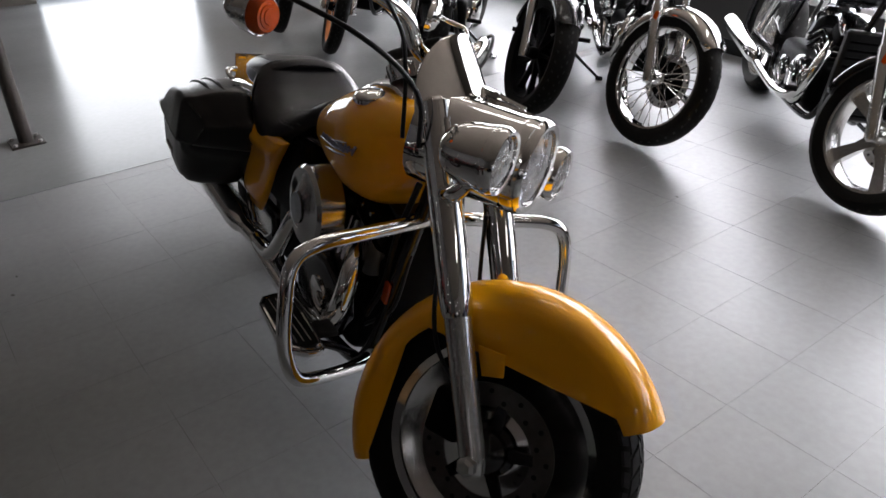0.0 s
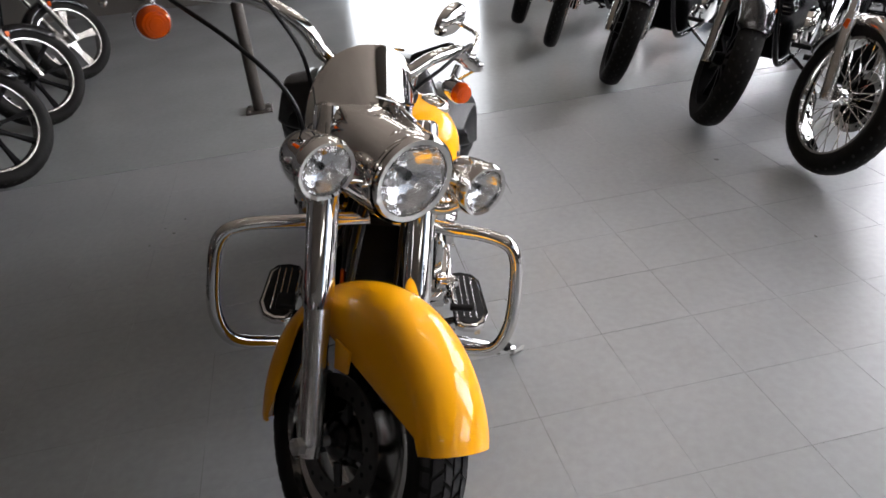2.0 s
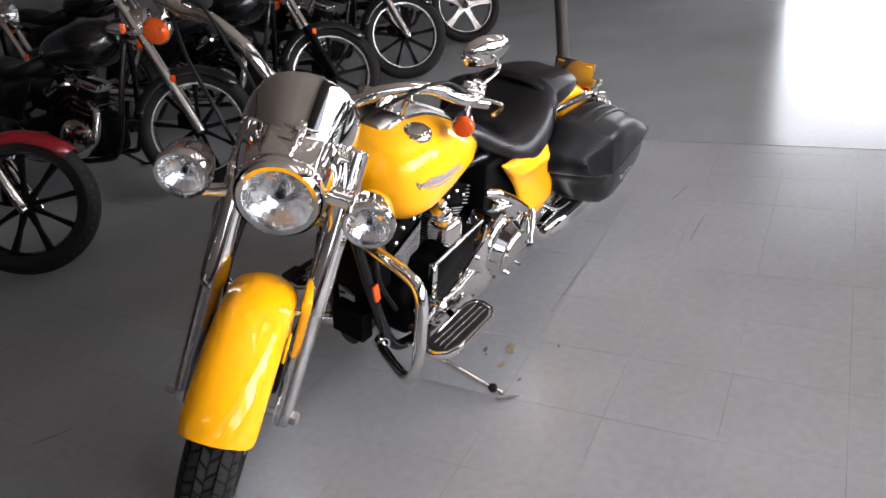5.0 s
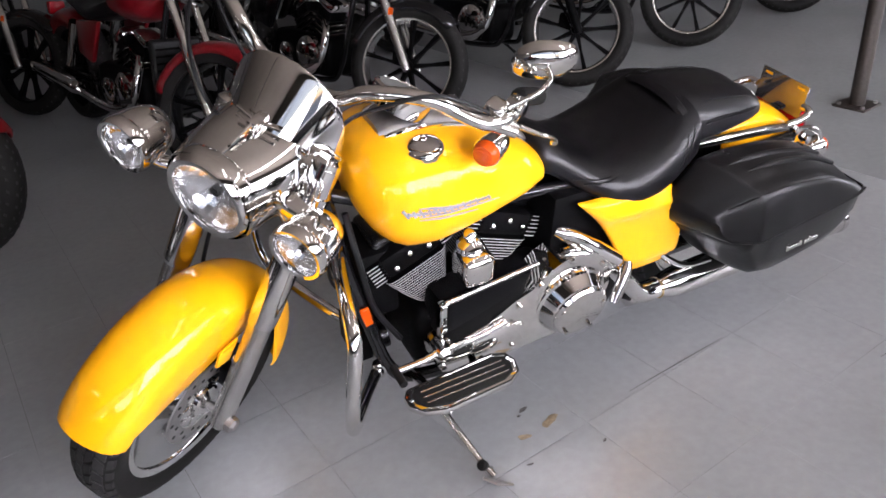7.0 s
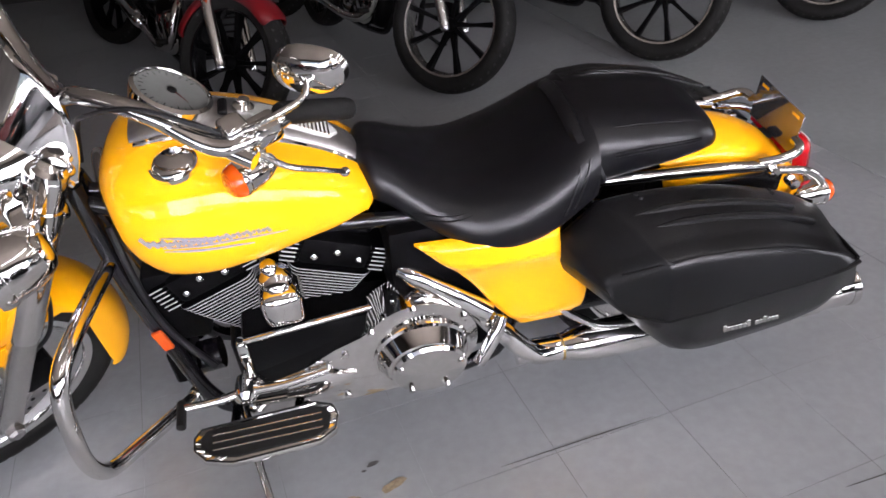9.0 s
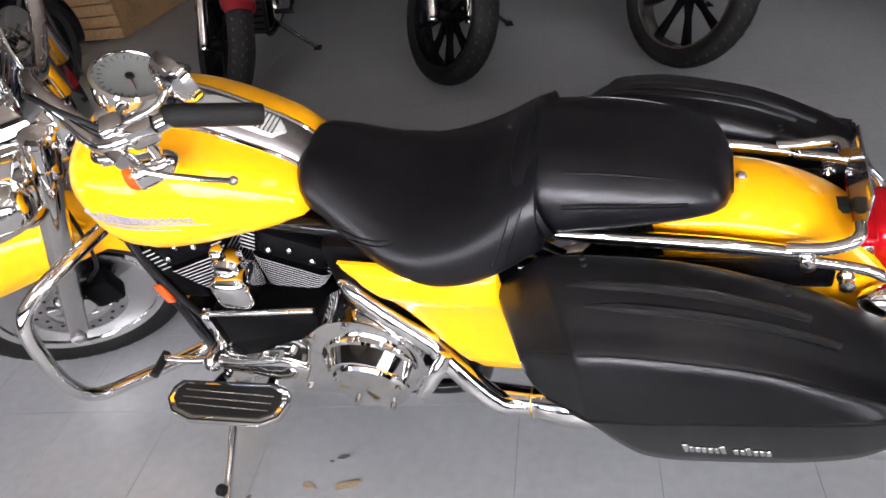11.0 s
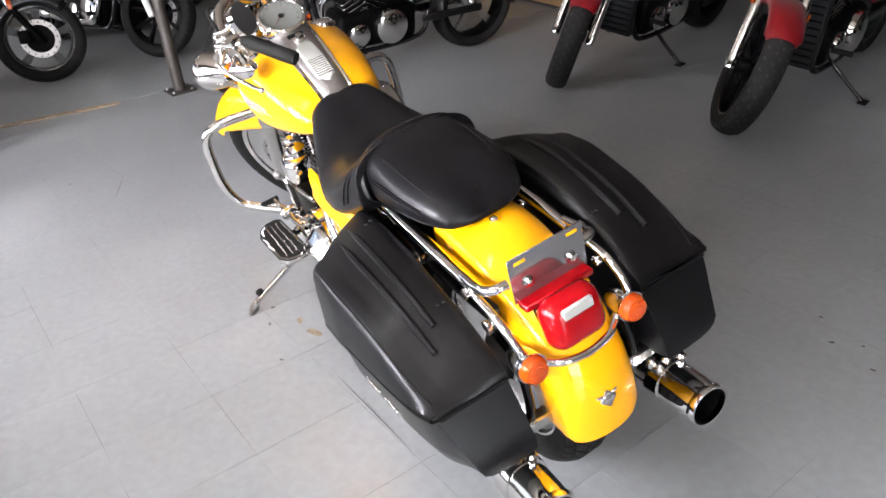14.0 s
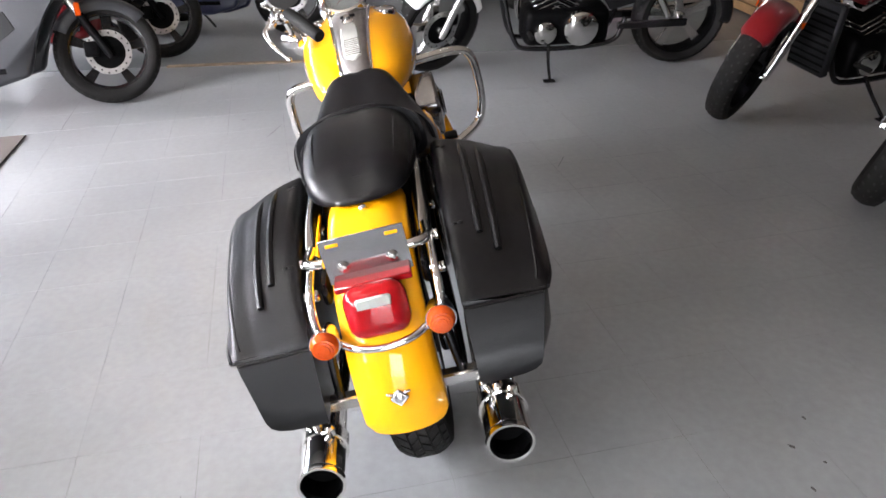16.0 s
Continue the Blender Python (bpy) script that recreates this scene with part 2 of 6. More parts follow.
def oval(x, yc, hy, zt, zb, zm, n=2.4, k=28):
    """A ring across x: widest at zm, rounded to zt above and zb below."""
    ring = []
    for a in np.linspace(0, 2 * math.pi, k, endpoint=False):
        c, s = math.cos(a), math.sin(a)
        y = math.copysign(abs(c) ** (2 / n), c) * hy
        z = math.copysign(abs(s) ** (2 / n), s)
        ring.append(V(x, yc + y, zm + z * ((zt - zm) if z > 0 else (zm - zb))))
    return ring


def along(xs, table, x):
    return float(np.interp(x, xs, table))


def curve(keys, x):
    """A smooth value at x through (x, value...) keys."""
    keys = sorted(keys)
    xs = [k[0] for k in keys]
    out = []
    for c in range(1, len(keys[0])):
        ys = [k[c] for k in keys]
        m = np.gradient(ys, xs)
        i = int(np.clip(np.searchsorted(xs, x) - 1, 0, len(xs) - 2))
        h = xs[i + 1] - xs[i]
        t = min(max((x - xs[i]) / h, 0), 1)
        out.append((2 * t ** 3 - 3 * t * t + 1) * ys[i] + (t ** 3 - 2 * t * t + t) * h * m[i] + (3 * t * t - 2 * t ** 3) * ys[i + 1] + (t ** 3 - t * t) * h * m[i + 1])
    return out


def plate(outline, y0, y1, bevel=0.006, seg=2, bm=None):
    """An outline in x, z given thickness between y0 and y1, with rounded rims."""
    own = bmesh.new()
    a = [own.verts.new((x, y0, z)) for x, z in outline]
    b = [own.verts.new((x, y1, z)) for x, z in outline]
    n = len(a)
    own.faces.new(a)
    own.faces.new(b[::-1])
    for i in range(n):
        own.faces.new((a[i], b[i], b[(i + 1) % n], a[(i + 1) % n]))
    if bevel:
        bmesh.ops.bevel(own, geom=own.edges[:], offset=bevel, segments=seg, profile=0.5, affect="EDGES")
    return join(bm, own)


def fender(cx, cz, r, a0, a1, hw, skirt, thick=0.004, steps=28, crown=0.05, inner=None, tip=0.75):
    """A mudguard round (cx, cz): from angle a0 to a1 in degrees, with a round crown and straight skirts."""
    rings = []
    for a in np.linspace(a0, a1, steps):
        c, s = math.cos(radians(a)), math.sin(radians(a))
        u = (a - a0) / (a1 - a0)
        edge = min(1.0, 6 * min(u, 1 - u) + tip)
        sk = max(0.006, r - crown - inner(a)) if inner else skirt
        prof = [(-hw * edge, r - crown - sk), (-hw * edge, r - crown - sk * 0.5), (-hw * edge, r - crown)]
        prof += [(-hw * edge * math.cos(b), r - crown + crown * math.sin(b)) for b in np.linspace(0.25, math.pi - 0.25, 11)]
        prof += [(hw * edge, r - crown), (hw * edge, r - crown - sk * 0.5), (hw * edge, r - crown - sk)]
        inside = [(y * (1 - thick / hw), q - thick) for y, q in prof[::-1]]
        rings.append([V(cx + c * q, y, cz + s * q) for y, q in prof + inside])
    return skin(rings)


# ---- the showroom ----
def setting(name, bm, material, label, m=None):
    ob = part(name, bm, material, m=m)
    return tagged(ob, label, kind="structure")


GRID = Matrix.Translation((0.285, 0.446, 0)) @ Matrix.Rotation(radians(7.8), 4, "Z") @ Matrix.Translation((0.215, 0, 0))
TILE = 0.308
SEAM_X, STRIP_X = -2.07, 3.16
floor = setting("floor", box(FAR_X - 0.2, END_X + 0.2, BACK_Y - 0.2, WINDOW_Y + 0.3, -0.15, -0.0009), GROUT, "worn grey painted showroom floor laid in square tiles")
setting("floor_beyond", box(-9.5, -2.574, -8, 6, -0.02, 0.0015, 0.0), FARFLOOR, "glossy grey sealed floor beyond the seam", GRID)
setting("floor_end", box(STRIP_X + 0.02, END_X, BACK_Y, WINDOW_Y, -0.006, 0.0012, 0.0), FARFLOOR, "glossy grey floor behind the wood strip")
setting("ceiling", box(FAR_X - 0.2, END_X + 0.2, BACK_Y - 0.2, WINDOW_Y + 0.6, CEIL, CEIL + 0.2), CEILING, "plain brownish ceiling boards")
setting("wall_back", box(FAR_X - 0.2, END_X + 0.2, BACK_Y - 0.2, BACK_Y, 0, CEIL), DARKWALL, "dark painted back wall")
setting("wall_end", box(END_X, END_X + 0.2, BACK_Y, WINDOW_Y, 0, CEIL), WALL, "dull painted end wall")
setting("wall_window_base", box(FAR_X, END_X, WINDOW_Y, WINDOW_Y + 0.18, 0, SILL), DARKWALL, "low dark wall under the shop windows")
setting("wall_window_head", box(FAR_X, END_X, WINDOW_Y, WINDOW_Y + 0.18, HEAD, CEIL), WALL, "painted wall above the shop windows")
setting("window_sill", box(FAR_X, END_X, WINDOW_Y - 0.04, WINDOW_Y + 0.12, SILL, SILL + 0.04, 0.006, 1), WHITE, "white window sill board")
setting("baseboard", box(FAR_X, END_X, WINDOW_Y - 0.016, WINDOW_Y - 0.002, 0, 0.10, 0.004, 1), BLACKPLAS, "dark skirting under the windows")
setting("wall_far_right", box(FAR_X - 0.2, FAR_X, BACK_Y, -0.45, 0, CEIL), WALL, "dull painted far wall")
setting("wall_far_left", box(FAR_X - 0.2, FAR_X, 1.20, WINDOW_Y, 0, CEIL), WALL, "dull painted far wall beside the doorway")
setting("wall_far_head", box(FAR_X - 0.2, FAR_X, -0.45, 1.20, 2.15, CEIL), WALL, "painted wall over the doorway")
setting("ground", box(-60, 60, -60, 60, -0.3, -0.16), OUTSIDE, "pale paving outside")
x = FAR_X
while x < END_X - 0.5:
    win = tagged(thing("window_1", "tall clear shop window in a metal frame", "window"), kind="structure")
    w = 1.725
    part("window_frame", box(x, x + 0.05, WINDOW_Y + 0.05, WINDOW_Y + 0.11, SILL + 0.04, HEAD, 0.004, 1), FRAMEMETAL, win)
    part("window_frame", box(x + 0.05, x + w, WINDOW_Y + 0.05, WINDOW_Y + 0.11, HEAD - 0.05, HEAD, 0.004, 1), FRAMEMETAL, win)
    g = part("pane", box(x + 0.05, x + w, WINDOW_Y + 0.075, WINDOW_Y + 0.081, SILL + 0.04, HEAD - 0.05), GLASS, win)
    g.visible_shadow = False
    x += w


def post(x, y, label):
    p = thing("steel_post", label, "post", m=pose(x, y, 0, 0, 0, 8))
    part("pole", rod((0, 0, 0.01), (0, 0, CEIL), 0.038, seg=24), POSTPAINT, p)
    part("base_plate", box(-0.085, 0.085, -0.085, 0.085, 0, 0.012, 0.003, 1), POSTPAINT, p, "rusty base plate")
    for a in (-0.062, 0.062):
        for b in (-0.062, 0.062):
            part("bolt", lathe([(0.011, 0.012), (0.011, 0.024), (0, 0.026)], (a, b, 0), (0, 0, 1), 6), STEEL, p)


post(-2.70, -0.77, "dark brown painted steel post on a bolted plate")
post(3.11, 0.09, "dark steel post standing beside the wood strip")
for tx, ty in ((-5.4, 1.5), (-3.6, 1.5), (-1.8, 1.5), (-0.4, 1.9), (5.6, 1.5)):
    f = thing("ceiling_light", "long white fluorescent fitting with two tubes under the ceiling", "ceiling light", "fluorescent ceiling lights", m=pose(tx, ty, CEIL - 0.06, 0, 0, 90))
    part("housing", box(-0.75, 0.75, -0.14, 0.14, 0, 0.055, 0.01, 1), WHITE, f)
    for q in (-0.07, 0.07):
        part("tube", rod((-0.72, q, -0.022), (0.72, q, -0.022), 0.019), TUBE, f)

strip = part("wood_strip", box(0, 0.045, -1.15, 0.0, 0.001, 0.012, 0.002, 1), GREYWOOD, m=pose(3.14, 1.62, 0, 0, 0, -2))
tagged(strip, "splintered grey-brown wood strip lying in a floor seam", "wood strip")
mt = part("floor_mat", box(0, 1.1, 0, 1.3, 0.001, 0.011, 0.003, 1), MAT, m=pose(0.69, 1.94, 0, 0, 0, 6.3))
tagged(mt, "dark brown rubber floor mat near the shop window", "floor mat")

# ---- the yellow motorcycle: x ahead, y to its left, leaning on its side stand ----
LEAN, RAKE, STEER = 11.1, 27.5, 33.0
PIVOT = V(0.60, 0, 0.80)
STEM = V(-math.sin(radians(RAKE)), 0, math.cos(radians(RAKE)))


def steered(deg):
    return Matrix.Translation(PIVOT) @ Matrix.Rotation(radians(deg), 4, STEM) @ Matrix.Translation(-PIVOT)


def wheel_tyre(name, at, r, w, parent, m=None, blocks=True, tread=0):
    """A tyre with its tread blocks as a part of its own."""
    h = w / 2
    rb = r - 0.092
    prof = [(rb, -h * 0.62), (rb + 0.02, -h * 0.86), (rb + 0.052, -h * 0.99), (r - 0.026, -h * 0.93), (r - 0.015, -h * 0.74), (r - 0.007, -h * 0.4), (r - 0.0045, 0)]
    prof += [(q, -s) for q, s in prof[-2::-1]]
    prof += [(rb + 0.004, h * 0.4), (rb + 0.004, -h * 0.4)]
    tyre = part(name, lathe(prof, at, (0, 1, 0), 56, closed=True), RUBBER, parent, m=m)
    if blocks:
        bm = bmesh.new()
        n = 44
        for k in range(n):
            a = 2 * math.pi * k / n
            for side, shift in ((-1, 0.0), (1, 0.5)):
                b = a + 2 * math.pi * shift / n
                for y0, y1, da, skew in ((0.035, 0.31, 0.054, 0.066), (0.385, 0.71, 0.056, -0.058), (0.785, 0.95, 0.052, 0.030)):
                    pts = []
                    for yy, sg in ((y0, -1), (y1, -1), (y1, 1), (y0, 1)):
                        base = r - 0.003 - 0.050 * max(0, yy - 0.35) ** 1.6
                        ang = b + sg * da + skew * (yy - y0) * 10 * (1 if yy == y1 else 0) * 0.3
                        pts.append((ang, base, yy * h * side))
                    lo = [bm.verts.new(Vector(at) + V(math.cos(t) * (q - 0.004), y, math.sin(t) * (q - 0.004))) for t, q, y in pts]
                    hi = [bm.verts.new(Vector(at) + V(math.cos(t) * (q + 0.0015), y * 0.985, math.sin(t) * (q + 0.0015))) for t, q, y in pts]
                    bm.faces.new(hi)
                    for i in range(4):
                        bm.faces.new((lo[i], lo[(i + 1) % 4], hi[(i + 1) % 4], hi[i]))
        part("tread", bm, TREAD, tyre, sharp=20)
    return tyre


def rotor(at, side, parent, m=None, r=0.145, metal=STEEL, arm=SATIN):
    """A drilled brake disc on its carrier."""
    ax, az = at[0], at[2]
    y = at[1]
    disc = part("brake_disc", lathe([(r, y - 0.0025), (r, y + 0.0025), (r * 0.66, y + 0.0025), (r * 0.66, y - 0.0025)], (ax, 0, az), (0, 1, 0), 40, closed=True), metal, parent, m=m)
    for k in range(24):
        a = 2 * math.pi * k / 24
        q = r * (0.76 + 0.13 * (k % 2))
        part("disc_hole", rod((ax + q * math.cos(a), y - 0.0032, az + q * math.sin(a)), (ax + q * math.cos(a), y + 0.0032, az + q * math.sin(a)), 0.0055, seg=8), BLACKPLAS, disc)
    for k in range(5):
        a = 2 * math.pi * k / 5 + 0.3
        part("carrier_arm", plate([(ax + 0.05 * math.cos(a - 0.3), az + 0.05 * math.sin(a - 0.3)), (ax + r * 0.7 * math.cos(a - 0.12), az + r * 0.7 * math.sin(a - 0.12)),
                                   (ax + r * 0.7 * math.cos(a + 0.12), az + r * 0.7 * math.sin(a + 0.12)), (ax + 0.05 * math.cos(a + 0.3), az + 0.05 * math.sin(a + 0.3))],
                                  y - 0.004, y + 0.002, 0.001, 1), arm, disc)
    return disc


def lamp(at, r, depth, parent, name, m=None, amber=False):
    """A round headlamp facing ahead: shell, rim, reflector, bulb shield, glass."""
    x, y, z = at
    shell = part(name, bullet((x, y, z), (-1, 0, -0.08), r, depth, 28), CHROME, parent, m=m)
    part("trim_ring", lathe([(r * 0.86, 0.012), (r * 0.98, 0.014), (r * 1.05, 0.004), (r * 1.05, -0.010), (r * 0.99, -0.016), (r * 0.86, 0.0)], (x, y, z), (1, 0, 0), 36, closed=True), CHROME, shell)
    dish = lathe([(r * 0.93, 0.002), (r * 0.88, -r * 0.16), (r * 0.76, -r * 0.30), (r * 0.62, -r * 0.42), (r * 0.46, -r * 0.52), (r * 0.28, -r * 0.58), (0, -r * 0.60)], (x, y, z), (1, 0, 0), 32)
    for v in dish.verts:
        dy, dz = v.co.y - y, v.co.z - z
        rad = math.hypot(dy, dz)
        if r * 0.2 < rad < r * 0.9:
            step = round(math.atan2(dz, dy) / (2 * math.pi) * 32) + round(rad / r * 7)
            v.co.x += r * (0.035 if step % 2 else -0.035)
    part("reflector", dish, REFLECTOR, shell, sharp=4)
    part("bulb_shield", bullet((x - r * 0.16, y, z), (-1, 0, 0), r * 0.12, r * 0.42, 14), DARKCHROME, shell)
    g = part("glass", lathe([(r * 0.93, 0.004), (r * 0.7, 0.011), (r * 0.35, 0.016), (0, 0.018), (0, 0.015), (r * 0.35, 0.013), (r * 0.7, 0.008), (r * 0.93, 0.001)], (x, y, z), (1, 0, 0), 32, closed=True), GLASS, shell)
    g.visible_shadow = False
    return shell


def turn_signal(at, ax, parent, m=None, r=0.036, name="turn_signal"):
    """A chrome bullet with an amber lens facing along ax."""
    d = Vector(ax).normalized()
    body = part(name, bullet(at, -d, r, 0.070, 22, nose=0.85), CHROME, parent, m=m)
    part("lens", lathe([(r * 0.97, 0.0), (r * 0.99, 0.008), (r * 0.90, 0.017), (r * 0.80, 0.0205), (r * 0.77, 0.0225), (r * 0.62, 0.0232), (r * 0.59, 0.0250), (r * 0.42, 0.0255), (r * 0.39, 0.0270), (r * 0.2, 0.0272), (0, 0.0278)], at, d, 24), AMBER, body, "amber plastic lens")
    part("bezel", lathe([(r * 1.0, -0.006), (r * 1.07, -0.002), (r * 1.06, 0.005), (r * 0.98, 0.005)], at, d, 24, closed=True), CHROME, body)
    return body


def saddlebag(side, parent):
    """One hard leather-covered pannier: slanting front, lid with two ribs and an overhanging hem, body with a raked tail."""
    wide = 0.014 if side < 0 else 0.006
    keys = [(-1.056, 0.306, 0.520, 0.502), (-1.02, 0.318, 0.548, 0.526), (-0.96, 0.327, 0.588, 0.556), (-0.88, 0.334, 0.624, 0.592), (-0.78, 0.340, 0.656, 0.618), (-0.68, 0.345, 0.672, 0.632), (-0.60, 0.345, 0.675, 0.634),
            (-0.55, 0.345, 0.672, 0.632), (-0.536, 0.345, 0.670, 0.631), (-0.530, 0.344, 0.668, 0.630), (-0.524, 0.340, 0.661, 0.625), (-0.500, 0.326, 0.637, 0.607), (-0.475, 0.311, 0.611, 0.588), (-0.456, 0.299, 0.592, 0.572), (-0.447, 0.292, 0.583, 0.566)]
    hem = [(-1.056, 0.506), (-0.90, 0.506), (-0.75, 0.500), (-0.60, 0.494), (-0.50, 0.492), (-0.472, 0.497), (-0.456, 0.518), (-0.447, 0.545)]
    floor_z = [(-1.112, 0.352), (-1.06, 0.330), (-0.98, 0.314), (-0.86, 0.304), (-0.70, 0.306), (-0.64, 0.322), (-0.60, 0.350), (-0.56, 0.396), (-0.53, 0.434), (-0.505, 0.462), (-0.490, 0.480)]
    yi = 0.158

    def slant(x, y):
        f = min(1.0, max(0.0, (x + 0.78) / 0.28))
        f = f * f * (3 - 2 * f)
        return x + 0.016 * f - 0.084 * f * max(0.0, y - yi) / 0.18

    def lid_ring(x):
        yo, zt, zo = curve(keys, x)
        yo, low = yo + wide, curve(hem, x)[0]
        k = min(1.0, (zo - low) / 0.10)
        a, b = V(yi + 0.018, zt, 0), V(yo - 0.042, zo + 0.009 * k, 0)
        top = [(a.lerp(b, f).x, a.lerp(b, f).y + 0.008 * k * math.sin(math.pi * f)) for f in np.linspace(0, 1, 9)]
        pts = [(yi, low), (yi - 0.001, zt - 0.03 * k), (yi + 0.005, zt - 0.010 * k), *top, (yo - 0.020, zo + 0.006 * k), (yo - 0.009, zo - 0.001 * k), (yo - 0.003, zo - 0.012 * k), (yo + 0.003, zo - 0.045 * k),
               (yo + 0.013, low + 0.014 * k), (yo + 0.014, low), (yo - 0.012, low - 0.002), (yi + 0.02, low - 0.002)]
        return [V(slant(x, y), side * y, z) for y, z in pts]

    def body_ring(x):
        yo = curve(keys, max(x, -1.056))[0] + wide + 0.004
        yo -= max(0.0, -1.056 - x) * 0.55
        t = curve(hem, max(x, -1.056))[0] + 0.003 if x > -1.05 else 0.506 - (-1.05 - x) * 1.9
        zb = min(curve(floor_z, x)[0], t - 0.006)
        h = min(1.0, (t - zb) / 0.16)
        pts = [(yi, t), (yi, zb + 0.03 * h), (yi + 0.008, zb + 0.006 * h), (yi + 0.035, zb), (yo - 0.085, zb), (yo - 0.045, zb + 0.010 * h), (yo - 0.020, zb + 0.036 * h), (yo - 0.006, zb + 0.080 * h), (yo, t), (yo - 0.05, t + 0.001)]
        return [V(slant(x, y), side * y, z) for y, z in pts]

    bag = part("saddlebag", skin([body_ring(x) for x in [*np.linspace(-1.112, -0.54, 36), -0.536, -0.530, -0.524, -0.510, -0.490]]), BAGSKIN, parent, "black leather-covered hard saddlebag", m=Matrix.Translation((-0.012, -0.008, 0.018)) if side < 0 else None, sharp=48)
    part("lid", skin([lid_ring(x) for x in [*np.linspace(-1.056, -0.56, 28), -0.548, -0.536, -0.530, -0.524, -0.512, -0.500, -0.488, -0.475, -0.465, -0.458, -0.452, -0.447]]), BAGSKIN, bag, sharp=55)

    def on_lid(x, f, lift=0.0):
        yo, zt, zo = curve(keys, x)
        yo += wide
        y, z = yi + 0.018 + f * (yo - yi - 0.060), zt + f * (zo + 0.009 - zt) + 0.008 * math.sin(math.pi * f)
        return V(slant(x, y), side * y, z + lift)

    def on_side(x, z, lift):
        y = curve(keys, x)[0] + wide + lift
        return V(slant(x, y), side * y, z)
    for f, x0, x1 in ((0.40, -0.56, -0.93), (0.66, -0.58, -0.97)):
        part("lid_rib", tube([on_lid(x, f, -0.002) for x in np.linspace(x0, x1, 9)], [0.003, 0.0085, 0.009, 0.009, 0.009, 0.0085, 0.007], 8, 3), BAGSKIN, bag)
    part("lid_hem", tube([on_side(x, curve(hem, x)[0] + 0.003, 0.012) for x in np.linspace(-1.05, -0.475, 22)], 0.004, 6, 2), BAGSKIN, bag)
    part("rear_hem", tube([V(-1.058, side * y, 0.505) for y in np.linspace(yi, 0.306 + wide, 6)], 0.004, 6, 2), BAGSKIN, bag)
    part("lid_crease", tube([on_side(x, curve(keys, x)[2] - 0.001, -0.014) for x in np.linspace(-1.03, -0.475, 26)], 0.0035, 6, 2), BAGSKIN, bag)
    for x in (-0.60, -0.90):
        for f in (0.02, 0.12):
            part("rivet", lathe([(0.006, 0), (0.005, 0.002), (0, 0.003)], on_lid(x, f), (0, 0, 1), 10), BLACKPLAS, bag)
    for k in range(14):
        x = -0.757 - k * 0.0097
        y = curve(keys, x)[0] + wide + 0.001
        tall = 0.022 if k in (0, 6, 10) else 0.015
        if k != 7:
            part("badge_bar", move(box(-0.0040, 0.0040, -0.004, 0.003, -0.006, tall - 0.006, 0.001, 1), Matrix.Translation((slant(x, y), side * y, 0.407 - 0.0004 * k)) @ Matrix.Rotation(radians(14), 4, "Y")), SATIN, bag, "silver badge bar")
    return bag


